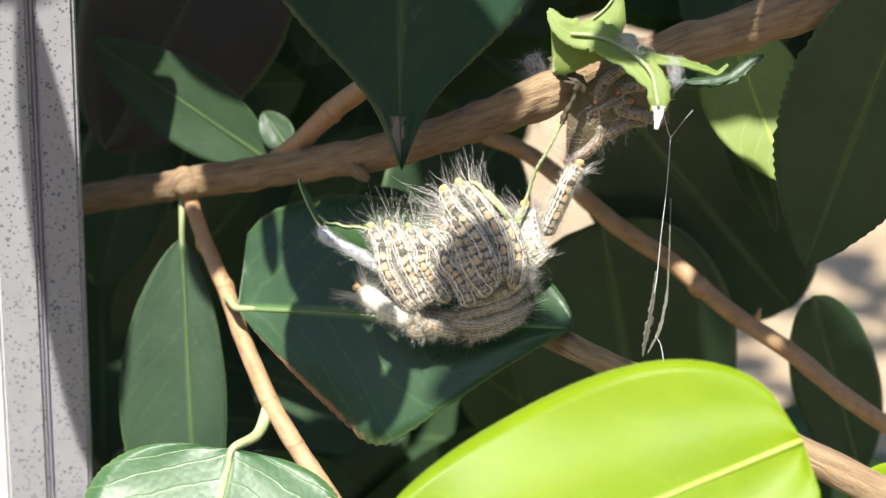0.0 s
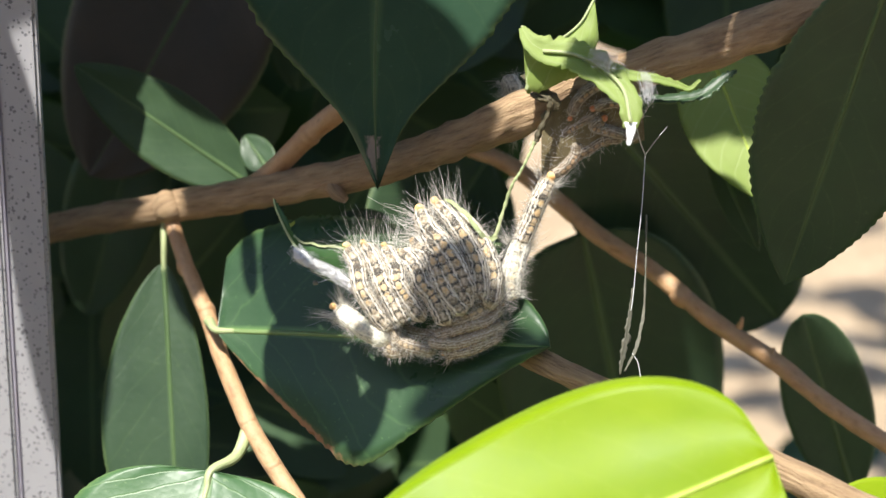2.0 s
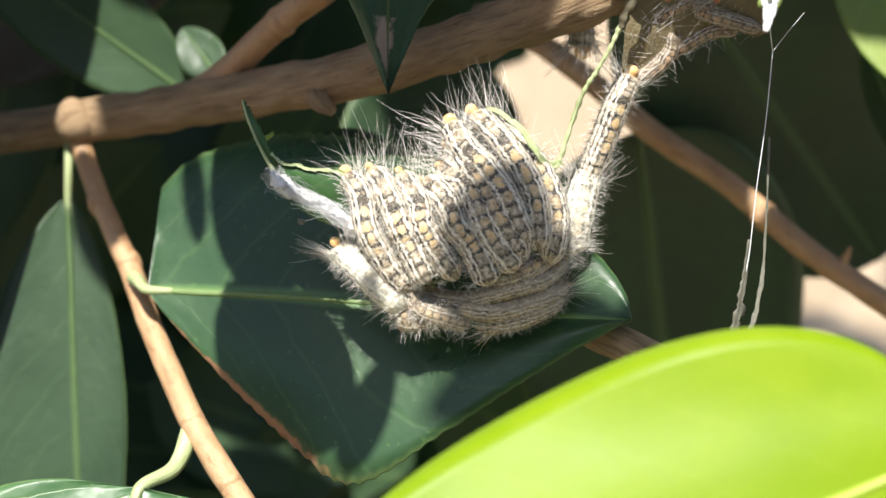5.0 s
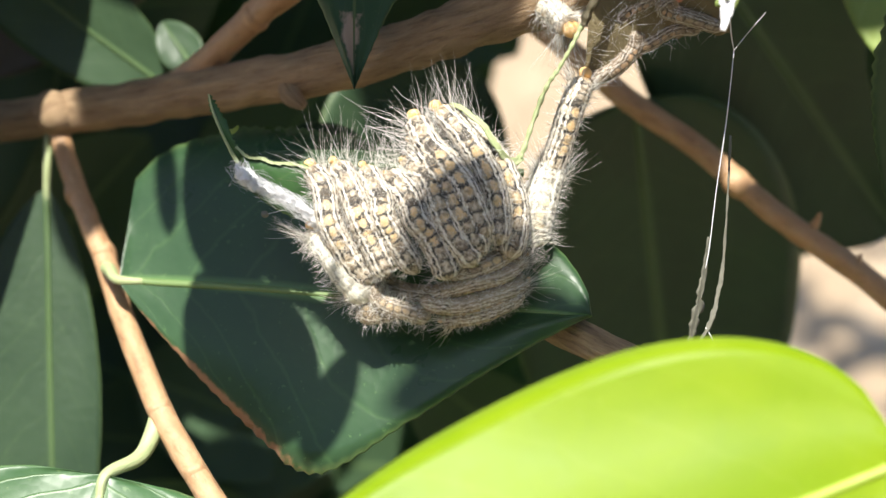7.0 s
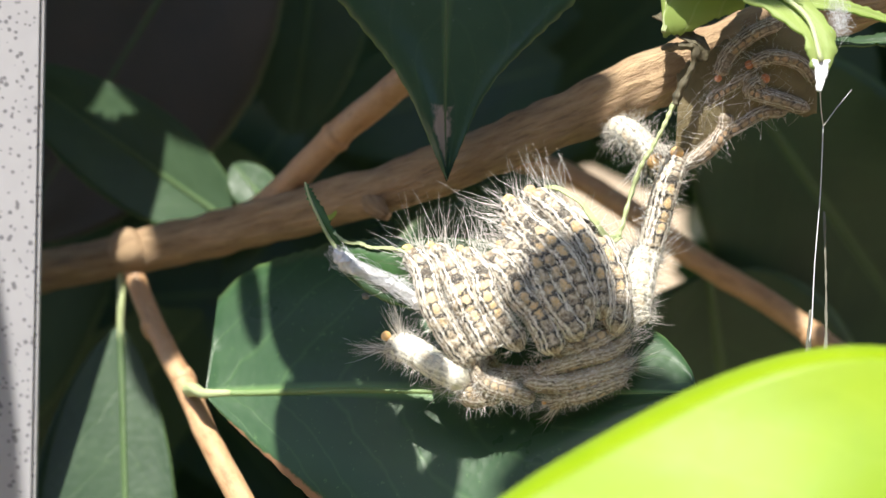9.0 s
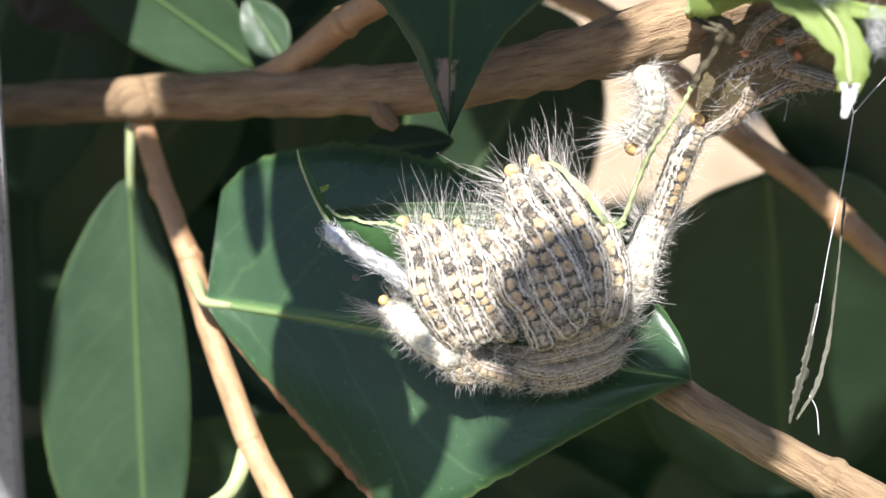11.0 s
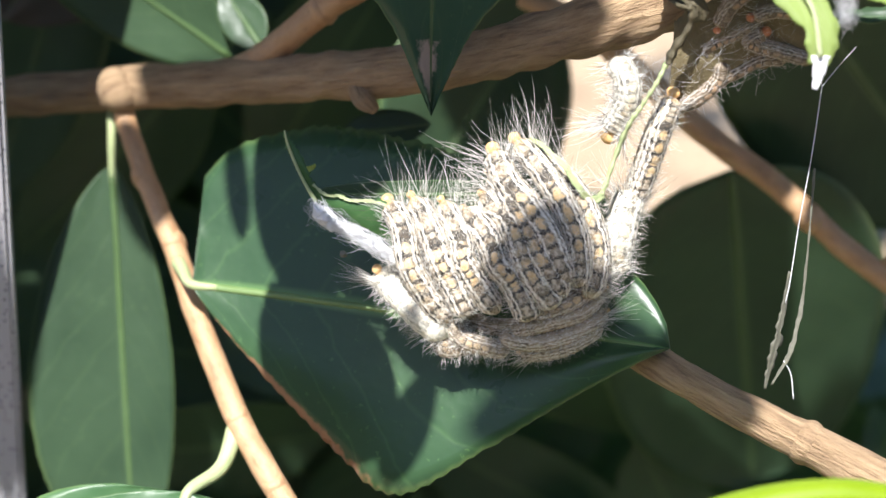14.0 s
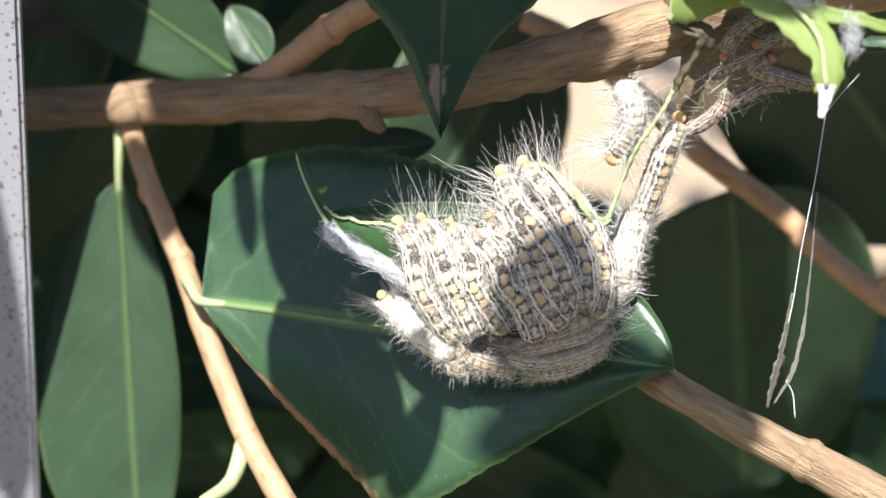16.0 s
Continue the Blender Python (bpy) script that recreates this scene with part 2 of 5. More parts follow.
    col = mix(nt, calc(nt, "MULTIPLY", spot, calc(nt, "ADD", calc(nt, "MULTIPLY", fine, 1.3), 0.15, True)), col, black)
    front = calc(nt, "SUBTRACT", 1.0, calc(nt, "MULTIPLY", v, 16.0), True)
    col = mix(nt, calc(nt, "MULTIPLY", front, 0.8), col, (0.70, 0.47, 0.22))
    col = mix(nt, calc(nt, "MULTIPLY", calc(nt, "GREATER_THAN", fine, 0.60), 0.30), col, (0.80, 0.74, 0.62))
    if cream:
        col = mix(nt, calc(nt, "ADD", calc(nt, "MULTIPLY", calc(nt, "GREATER_THAN", rough, 0.45), 0.25), cream), col, cover)
    nt.links.new(col, bsdf.inputs["Base Color"])
    bsdf.inputs["Roughness"].default_value = 0.55
    bump(nt, bsdf, calc(nt, "ADD", fine, rough), 0.6, 0.0004)
    return m


CATERPILLAR = caterpillar_material("caterpillar_skin", (0.50, 0.42, 0.30), (0.74, 0.44, 0.14))
# Browner copy of the striped skin, with the shade under the nest coloured in.
CATERPILLAR_SHADED = caterpillar_material("shaded_caterpillar_skin", (0.40, 0.33, 0.23), (0.62, 0.40, 0.17), 0.22, (0.36, 0.28, 0.19))
# Paler copy of the striped skin: direct sun is put into its colour.
CATERPILLAR_SUNLIT = caterpillar_material("sunlit_caterpillar_skin", (0.62, 0.58, 0.48), (0.66, 0.44, 0.20), 0.14)
CATERPILLAR_CREAM = caterpillar_material("cream_caterpillar_skin", (0.70, 0.67, 0.56), (0.66, 0.50, 0.28), 0.38, (0.86, 0.83, 0.70))
CATERPILLAR_OLIVE = caterpillar_material("olive_caterpillar_skin", (0.36, 0.27, 0.18), (0.62, 0.24, 0.09), 0.30, (0.20, 0.145, 0.09))

m, nt, bsdf = material("head_capsule")
n = noise_of(nt, 1500, 3)
nt.links.new(mix(nt, n, (0.74, 0.40, 0.13), (0.86, 0.60, 0.28)), bsdf.inputs["Base Color"])
bsdf.inputs["Roughness"].default_value = 0.3
HEAD = m

m, nt, bsdf = material("red_head_capsule")
n = noise_of(nt, 1500, 3)
nt.links.new(mix(nt, n, (0.48, 0.15, 0.06), (0.62, 0.26, 0.12)), bsdf.inputs["Base Color"])
bsdf.inputs["Roughness"].default_value = 0.4
HEAD_RED = m

m, nt, bsdf = material("bristle")
g = nt.nodes.new("ShaderNodeNewGeometry")
nt.links.new(ramp(nt, g.outputs["Random Per Island"], [(0.0, (0.05, 0.04, 0.035)), (0.22, (0.10, 0.08, 0.06)), (0.30, (0.70, 0.66, 0.58)), (1.0, (0.90, 0.88, 0.83))]), bsdf.inputs["Base Color"])
bsdf.inputs["Roughness"].default_value = 0.35
BRISTLE = m

m, nt, bsdf = material("silk")
n = noise_of(nt, 700, 4, 0.7)
nt.links.new(mix(nt, n, (0.55, 0.55, 0.55), (0.86, 0.86, 0.88)), bsdf.inputs["Base Color"])
bsdf.inputs["Roughness"].default_value = 0.6
SILK = m

m, nt, bsdf = material("dry_leaf_skeleton")
n = noise_of(nt, 800, 4, 0.7)
nt.links.new(mix(nt, n, (0.05, 0.05, 0.035), (0.19, 0.185, 0.14)), bsdf.inputs["Base Color"])
bsdf.inputs["Roughness"].default_value = 0.7
DRY = m

m, nt, bsdf = material("spattered_paint")
cloud = noise_of(nt, 120, 4, 0.6)
spots = node(nt, "TexVoronoi", Scale=1050.0, Randomness=1.0)
c = nt.nodes.new("ShaderNodeTexCoord")
nt.links.new(c.outputs["Object"], spots.inputs["Vector"])
spot = calc(nt, "LESS_THAN", calc(nt, "ADD", spots.outputs[0], calc(nt, "MULTIPLY", noise_of(nt, 420, 3, 0.7), 0.9)), 0.70)
base = mix(nt, cloud, (0.30, 0.297, 0.315), (0.39, 0.385, 0.40))
nt.links.new(mix(nt, calc(nt, "MULTIPLY", spot, 0.7), base, (0.06, 0.06, 0.07)), bsdf.inputs["Base Color"])
bsdf.inputs["Roughness"].default_value = 0.5
bump(nt, bsdf, cloud, 0.3, 0.0005)
PAINT = m

m, nt, bsdf = material("white_board")
n = noise_of(nt, 50, 4)
nt.links.new(mix(nt, n, (0.76, 0.76, 0.76), (0.84, 0.84, 0.83)), bsdf.inputs["Base Color"])
bsdf.inputs["Roughness"].default_value = 0.45
WHITE = m

m, nt, bsdf = material("groove_grey")
n = noise_of(nt, 400, 4)
nt.links.new(mix(nt, n, (0.22, 0.20, 0.25), (0.36, 0.34, 0.39)), bsdf.inputs["Base Color"])
bsdf.inputs["Roughness"].default_value = 0.8
GROOVE = m

m, nt, bsdf = material("garden_soil")
n = noise_of(nt, 24, 7, 0.65)
n2 = noise_of(nt, 90, 5, 0.7)
col = ramp(nt, n, [(0.36, (0.15, 0.10, 0.06)), (0.45, (0.40, 0.30, 0.19)), (0.54, (0.33, 0.24, 0.15)), (0.64, (0.56, 0.44, 0.30))])
nt.links.new(mix(nt, calc(nt, "MULTIPLY", calc(nt, "SUBTRACT", n2, 0.42), 3.0, True), col, (0.27, 0.20, 0.13)), bsdf.inputs["Base Color"])
bsdf.inputs["Roughness"].default_value = 0.95
bump(nt, bsdf, calc(nt, "ADD", n, n2), 0.4, 0.006)
SOIL = m


# ---- builders ----
def part(name, bm, mat, parent=None, label="", smooth=True):
    me = bpy.data.meshes.new(name)
    for f in bm.faces:
        f.smooth = smooth
    bm.to_mesh(me)
    bm.free()
    me.materials.append(mat)
    ob = new(name, me)
    if parent:
        ob.parent = parent
    if label:
        tagged(ob, label)
    return ob


def thing(name, label, category, group="", kind=""):
    return tagged(new(name), label, category, group, kind)


def curve_points(ctrl, steps):
    """A smooth line through the control points."""
    p = [Vector(c) for c in ctrl]
    p = [p[0] * 2 - p[1]] + p + [p[-1] * 2 - p[-2]]
    spans = len(p) - 3
    out = []
    for k in range(steps + 1):
        x = k / steps * spans
        i = min(int(x), spans - 1)
        t = x - i
        a, b, c, d = p[i:i + 4]
        out.append(0.5 * (2 * b + (c - a) * t + (2 * a - 5 * b + 4 * c - d) * t * t + (3 * b - a - 3 * c + d) * t ** 3))
    return out


def sweep(bm, pts, radii, sides=12, up=(0, 0, 1), cap=True, wobble=0.0, flat=1.0, metric=False):
    """A tube along the points, with u round it and v along it (in centimetres if metric); u = 0.5 faces up."""
    uvl = bm.loops.layers.uv.verify()
    rings = []
    n = len(pts)
    up = Vector(up)
    run = [0.0]
    for a, b in zip(pts, pts[1:]):
        run.append(run[-1] + (b - a).length)
    for k, p in enumerate(pts):
        tan = (pts[min(k + 1, n - 1)] - pts[max(k - 1, 0)]).normalized()
        side = tan.cross(up)
        if side.length < 0.1:
            side = tan.cross(Vector((0.3, 1, 0.2)))
        side.normalize()
        top = side.cross(tan).normalized()
        r = radii(k / (n - 1)) if callable(radii) else radii
        ring = []
        for j in range(sides):
            a = 2 * math.pi * j / sides
            rr = r * (1 + wobble * noise.noise(p * 260 + Vector((math.cos(a), math.sin(a), 0)) * 1.3))
            ring.append(bm.verts.new(p + side * math.sin(a) * rr - top * math.cos(a) * rr * flat))
        rings.append(ring)
    for k in range(n - 1):
        for j in range(sides):
            j2 = (j + 1) % sides
            f = bm.faces.new((rings[k][j], rings[k][j2], rings[k + 1][j2], rings[k + 1][j]))
            for loop, (uu, vv) in zip(f.loops, ((j, k), (j + 1, k), (j + 1, k + 1), (j, k + 1))):
                loop[uvl].uv = (uu / sides, run[vv] * 100 if metric else vv / (n - 1))
    if cap:
        bm.faces.new(rings[0])
        bm.faces.new(list(reversed(rings[-1])))
    return rings


def tube(name, ctrl, radii, mat, parent=None, steps=40, sides=12, label="", wobble=0.0, up=(0, -0.5, 1), flat=1.0):
    bm = bmesh.new()
    sweep(bm, curve_points(ctrl, steps), radii, sides, up, True, wobble, flat, True)
    bmesh.ops.recalc_face_normals(bm, faces=bm.faces)
    return part(name, bm, mat, parent, label)


def strand(bm, a, b, sag, r, steps=4, sides=3):
    """One thin hair or thread from a to b."""
    a, b = Vector(a), Vector(b)
    along = (b - a).normalized()
    s1 = along.orthogonal().normalized()
    s2 = along.cross(s1)
    rings = []
    for k in range(steps + 1):
        t = k / steps
        p = a.lerp(b, t) + sag * (4 * t * (1 - t))
        rr = r * (1 - 0.75 * t)
        rings.append([bm.verts.new(p + (s1 * math.cos(q) + s2 * math.sin(q)) * rr) for q in (0, 2.094, 4.189)[:sides]])
    for k in range(steps):
        for j in range(sides):
            bm.faces.new((rings[k][j], rings[k][(j + 1) % sides], rings[k + 1][(j + 1) % sides], rings[k + 1][j]))


def outline(s, peak, sharp, blunt=None):
    """Half width of a blade along its length: widest at peak, drawn out to the tip by sharp; a low blunt rounds the base."""
    p = blunt or sharp * peak / (1 - peak)
    return (max(s, 0) / peak) ** p * (max(1 - s, 0) / (1 - peak)) ** sharp


def wedge(s, peak, sharp, blunt):
    """Half width of a blade with one corner, at peak."""
    a, e = max(s / peak, 1e-4) ** blunt, max((1 - s) / (1 - peak), 1e-4) ** sharp
    return (a ** -7 + e ** -7) ** (-1 / 7)


def leaf(name, label, base, tip, face, width, mat=None, droop=0.0, fold=0.1, twist=0.0, peak=0.45, sharp=0.75, teeth=0.02,
         wave=0.03, petiole=None, petiole_r=0.0011, group="camellia leaves", seed=0, rows=72, cols=16, stem_mat=None, sweep_side=0.0, lower=None, cup=0.0, blunt=None, bow=(0.0, 0.0, 0.0), drip=0.0, lobe=0.0):
    """A camellia leaf: blade with teeth, fold and thickness, raised midrib, petiole. lower: width, peak and sharpness of the lower half, where it differs."""
    mat = mat or LEAF
    top = thing(name, label, "leaf", group)
    base, tip, face = Vector(base), Vector(tip), Vector(face)
    along = tip - base
    length = along.length
    along.normalize()
    nor = (face - along * face.dot(along)).normalized()
    side = nor.cross(along)
    rnd = random.Random(seed)
    ph = rnd.random() * 10
    bm = bmesh.new()
    uvl = bm.loops.layers.uv.verify()

    def spot(s, v):
        saw = (s * 34 + ph) % 1.0
        if lower and v < 0:
            w = lower[0] * (outline(s, lower[1], lower[2], blunt) if len(lower) == 3 else wedge(s, lower[1], lower[2], lower[3]))
        else:
            w = width / 2 * outline(s, peak, sharp, blunt)
        if drip:
            w = ((width / 2 * outline(min(s / 0.88, 1.0), peak, sharp, blunt)) ** 3 + (drip * (1 - s) * min(1.0, s * 4)) ** 3) ** (1 / 3)
        w *= 1 + teeth * (saw - 0.5) * (1 if abs(v) > 0.99 else 0)
        a = twist * (s - 0.3)
        lift = fold * abs(v) * w + droop * length * s * (1 - s) + wave * w * math.sin(s * 9 + ph + (2 if v > 0 else 0)) * v * v + cup * w * v * v
        lift += 0.02 * width * noise.noise(Vector((s * 3, v * 2, ph)))
        off = side * (v * w + sweep_side * length * s * (1 - s)) + nor * lift
        if twist:
            off = Matrix.Rotation(a, 3, along) @ off
        back = lobe * v * min(1.0, w / 0.005) * max(0.0, 1 - 8 * s) if v > 0 else 0.0
        return base + along * (s * length - back) + off

    thick = 0.00035
    layers = []
    for z in (0, 1):
        grid = []
        for i in range(rows + 1):
            s = i / rows
            grid.append([bm.verts.new(spot(s, -1 + 2 * j / cols) - nor * thick * z) for j in range(cols + 1)])
        layers.append(grid)
    for z, grid in enumerate(layers):
        for i in range(rows):
            for j in range(cols):
                q = [(i, j), (i + 1, j), (i + 1, j + 1), (i, j + 1)]
                if z == 0:
                    q.reverse()
                f = bm.faces.new([grid[a][b] for a, b in q])
                for loop, (a, b) in zip(f.loops, q):
                    loop[uvl].uv = (a / rows, b / cols)
    for j in (0, cols):
        for i in range(rows):
            f = bm.faces.new((layers[0][i][j], layers[0][i + 1][j], layers[1][i + 1][j], layers[1][i][j]))
            for loop, a in zip(f.loops, (i, i + 1, i + 1, i)):
                loop[uvl].uv = (a / rows, j / cols)
    bmesh.ops.remove_doubles(bm, verts=bm.verts, dist=1e-6)
    bmesh.ops.recalc_face_normals(bm, faces=bm.faces)
    part("blade", bm, mat, top)
    rib = [spot(0.97 * k / 12, 0) - nor * 0.0001 for k in range(13)]
    tube("midrib", rib, lambda t: 0.0005 * (1 - 0.8 * t) + 0.00008, stem_mat or (RIB_PALE if mat in (LEAF_YOUNG, LEAF_PALE) else RIB), top, 30, 7, "green midrib", 0, nor)
    if petiole:
        tube("petiole", [petiole, Vector(petiole).lerp(base, 0.5) + nor * 0.0004 + Vector(bow), base, base + along * 0.004], lambda t: petiole_r * (1 - t) + 0.0005 * t, STEM, top, 26, 9, "short green leaf stalk", 0.08)
    return top


def strip(name, ctrl, width, face, mat, parent, label="", ragged=0.25, steps=48, curl=0.3, seed=0):
    """A chewed ribbon of leaf with ragged edges: width is a function of the way along it."""
    bm = bmesh.new()
    uvl = bm.loops.layers.uv.verify()
    pts = curve_points(ctrl, steps)
    face = Vector(face)
    rows_ = []
    for k, p in enumerate(pts):
        t = k / steps
        tan = (pts[min(k + 1, steps)] - pts[max(k - 1, 0)]).normalized()
        nor = (face - tan * face.dot(tan)).normalized()
        side = nor.cross(tan)
        w = max(width(t), 0.00012)
        row = []
        for j in range(5):
            v = -1 + j / 2
            e = 1 + ragged * noise.noise(Vector((k * 0.55, v * 3, seed * 7.3))) * (1 if abs(v) > 0.9 else 0)
            row.append((p + side * v * w * e + nor * curl * w * v * v, nor))
        rows_.append(row)
    lay = [[[bm.verts.new(q - n * 0.0003 * z) for q, n in row] for row in rows_] for z in (0, 1)]
    for z in (0, 1):
        for k in range(steps):
            for j in range(4):
                f = bm.faces.new((lay[z][k][j], lay[z][k][j + 1], lay[z][k + 1][j + 1], lay[z][k + 1][j]))
                for loop, (a, b) in zip(f.loops, ((k, j), (k, j + 1), (k + 1, j + 1), (k + 1, j))):
                    loop[uvl].uv = (a / steps, b / 4)
    for k in range(steps):
        for j in (0, 4):
            bm.faces.new((lay[0][k][j], lay[0][k + 1][j], lay[1][k + 1][j], lay[1][k][j]))
    for k in (0, steps):
        for j in range(4):
            bm.faces.new((lay[0][k][j], lay[0][k][j + 1], lay[1][k][j + 1], lay[1][k][j]))
    bmesh.ops.recalc_face_normals(bm, faces=bm.faces)
    return part(name, bm, mat, parent, label)


def ruled(name, first, second, face, mat, parent, label="", ragged=0.0006, bulge=0.0, seed=0, steps=40, cols=10):
    """A torn piece of leaf between two edge lines, with thickness."""
    a, e = curve_points(first, steps), curve_points(second, steps)
    face = Vector(face).normalized()
    bm = bmesh.new()
    uvl = bm.loops.layers.uv.verify()
    lay = []
    for z in (0, 1):
        grid = []
        for k in range(steps + 1):
            row = []
            for j in range(cols + 1):
                v = j / cols
                p = a[k].lerp(e[k], v) + face * (bulge * 4 * v * (1 - v) + 0.0005 * noise.noise(a[k].lerp(e[k], v) * 300 + Vector((seed, 0, 0))) - 0.0003 * z)
                if j in (0, cols):
                    p += (a[k] - e[k]).normalized() * ragged * noise.noise(Vector((k * 0.55, j, seed * 3.1))) * (1 if j == 0 else -1)
                row.append(bm.verts.new(p))
            grid.append(row)
        lay.append(grid)
    for z in (0, 1):
        for k in range(steps):
            for j in range(cols):
                q = [(k, j), (k, j + 1), (k + 1, j + 1), (k + 1, j)]
                f = bm.faces.new([lay[z][x][y] for x, y in q])
                for loop, (x, y) in zip(f.loops, q):
                    loop[uvl].uv = (0.2 + 0.5 * x / steps, 0.06 + 0.4 * y / cols)
    for k in range(steps):
        for j in (0, cols):
            bm.faces.new((lay[0][k][j], lay[0][k + 1][j], lay[1][k + 1][j], lay[1][k][j]))
    for k in (0, steps):
        for j in range(cols):
            bm.faces.new((lay[0][k][j], lay[0][k][j + 1], lay[1][k][j + 1], lay[1][k][j]))
    bmesh.ops.recalc_face_normals(bm, faces=bm.faces)
    return part(name, bm, mat, parent, label)


def foliage(name, label, spots, mat, seed):
    """Many small leaves in one mesh: spots are centre, way, face, length and width."""
    bm = bmesh.new()
    uvl = bm.loops.layers.uv.verify()
    rnd = random.Random(seed)
    for c, way, face, length, width in spots:
        way = way.normalized()
        nor = (face - way * face.dot(way)).normalized()
        side = nor.cross(way)
        bend = rnd.uniform(-0.05, 0.2)
        grid = []
        for i in range(11):
            s = i / 10
            w = width / 2 * outline(s, 0.45, 0.75)
            grid.append([bm.verts.new(c + way * (s - 0.5) * length + side * v * w + nor * (0.15 * abs(v) * w - bend * length * (s - 0.4) ** 2)) for v in (-1, -0.5, 0, 0.5, 1)])
        for i in range(10):
            for j in range(4):
                q = [(i, j), (i, j + 1), (i + 1, j + 1), (i + 1, j)]
                f = bm.faces.new([grid[a][b] for a, b in q])
                for loop, (a, b) in zip(f.loops, q):
                    loop[uvl].uv = (a / 10, b / 4)
    return tagged(part(name, bm, mat), label, "foliage", kind="stuff")


def caterpillar(label, ctrl, up=(0, -1, 0.3), r=0.0019, hair=1.0, hair_len=1.0, seed=0, skin=None, head_mat=None, group="caterpillars of the nest", head=1.0):
    """A hairy caterpillar: segmented body, head capsule, bristles. The line runs from head to tail."""
    top = thing("caterpillar", label, "caterpillar", group)
    rnd = random.Random(seed)
    pts = [p + Vector(noise.noise_vector(p * 170 + Vector((seed, 0, 0)))) * r * 0.28 for p in curve_points(ctrl, 120)]
    r *= rnd.uniform(0.93, 1.08)
    up = Vector(up).normalized()

    def radius(t):
        ends = min(1.0, (t / 0.06) ** 0.5 if t < 0.06 else 1.0, ((1 - t) / 0.09) ** 0.5 if t > 0.91 else 1.0)
        bulge = 0.955 + 0.06 * abs(math.sin(math.pi * t * 12)) ** 0.6
        return r * max(ends, 0.25) * bulge

    bm = bmesh.new()
    sweep(bm, pts, radius, 18, up)
    bmesh.ops.recalc_face_normals(bm, faces=bm.faces)
    part("body", bm, skin or CATERPILLAR, top)
    fwd = (pts[0] - pts[6]).normalized()
    bm = bmesh.new()
    m = Matrix.Translation(pts[0] + fwd * r * 0.30) @ fwd.to_track_quat("Z", "Y").to_matrix().to_4x4() @ Matrix.Diagonal((r * 0.86 * head, r * 0.80 * head, r * 0.74 * head, 1))
    bmesh.ops.create_uvsphere(bm, u_segments=14, v_segments=9, radius=1, matrix=m)
    part("head", bm, head_mat or HEAD, top, "glossy orange head capsule")
    bm = bmesh.new()
    n = len(pts)
    for s in range(13):
        t = (s + 0.5) / 13
        k = int(t * (n - 1))
        p = pts[k]
        tan = (pts[min(k + 1, n - 1)] - pts[max(k - 1, 0)]).normalized()
        side = tan.cross(up).normalized()
        dors = side.cross(tan)
        end = 1.7 if s < 2 else (0.9 if s > 10 else 0.8)
        for ang in (-115, -75, -35, 35, 75, 115):
            amount = hair * (2.2 if s < 2 else 1.0) * (0.7 if abs(ang) < 40 else 1.0)
            for _ in range(int(7 * amount + rnd.random())):
                a = radians(ang + rnd.uniform(-16, 16))
                out = (dors * math.cos(a) + side * math.sin(a)).normalized()
                d = (out + tan * rnd.uniform(-0.7, 0.7) - tan * (0.9 if s < 2 else 0) + (Vector((-0.35, 0, 0.2)) if s < 2 else Vector((0, 0, 0))) + Vector([rnd.uniform(-0.25, 0.25) for _ in range(3)])).normalized()
                L = r * (0.5 + 1.9 * rnd.random() ** 2.2) * end * hair_len * (0.55 if abs(ang) < 40 and s > 1 else 1.0)
                a0 = p + out * r * 0.9
                strand(bm, a0, a0 + d * L, Vector([rnd.uniform(-1, 1) for _ in range(3)]) * L * 0.09, 0.000026 * rnd.uniform(0.6, 1.4), 3)
    for _ in range(int(330 * hair)):
        k = rnd.randrange(2, n - 2)
        tan = (pts[k + 1] - pts[k - 1]).normalized()
        side = tan.cross(up).normalized()
        a = radians(rnd.uniform(-105, 105))
        out = (side.cross(tan) * math.cos(a) + side * math.sin(a)).normalized()
        d = (out + tan * rnd.uniform(-1.2, 1.2) + Vector([rnd.uniform(-0.5, 0.5) for _ in range(3)])).normalized()
        a0 = pts[k] + out * r * 0.93
        strand(bm, a0, a0 + d * r * rnd.uniform(0.25, 0.95), Vector((0, 0, 0)), 0.000017, 1)
    tagged(part("bristles", bm, BRISTLE, top, "fine pale and dark bristles"), kind="stuff")
    return top


# ---- ground and surroundings ----
bm = bmesh.new()
bmesh.ops.create_grid(bm, x_segments=60, y_segments=60, size=1)
for v in bm.verts:
    far = 30.0
    v.co.x, v.co.y = math.copysign(abs(v.co.x) ** 3, v.co.x) * far, math.copysign(abs(v.co.y) ** 3, v.co.y) * far
    v.co.z = -0.42 + 0.012 * noise.noise(v.co * 3)
tagged(part("ground", bm, SOIL), "dry pale brown garden soil in dappled sun", "ground", kind="structure")

# Unseen wall behind the camera, added to block low sky light.
m, nt, bsdf = material("screen_wall_coat")
n = noise_of(nt, 6, 6, 0.65)
n2 = noise_of(nt, 120, 4, 0.7)
nt.links.new(mix(nt, n, (0.16, 0.14, 0.12), (0.26, 0.23, 0.20)), bsdf.inputs["Base Color"])
bsdf.inputs["Roughness"].default_value = 0.9
bump(nt, bsdf, n2, 0.6, 0.004)
RENDER_COAT = m
bm = bmesh.new()
bmesh.ops.create_cube(bm, size=1, matrix=Matrix.Translation((0, -1.4, 0.165)) @ Matrix.Diagonal((8.0, 0.2, 1.2, 1)))
tagged(part("sky_screen_wall", bm, RENDER_COAT, None, "", False), "added unseen brown wall that cuts low sky light", "wall", kind="structure")

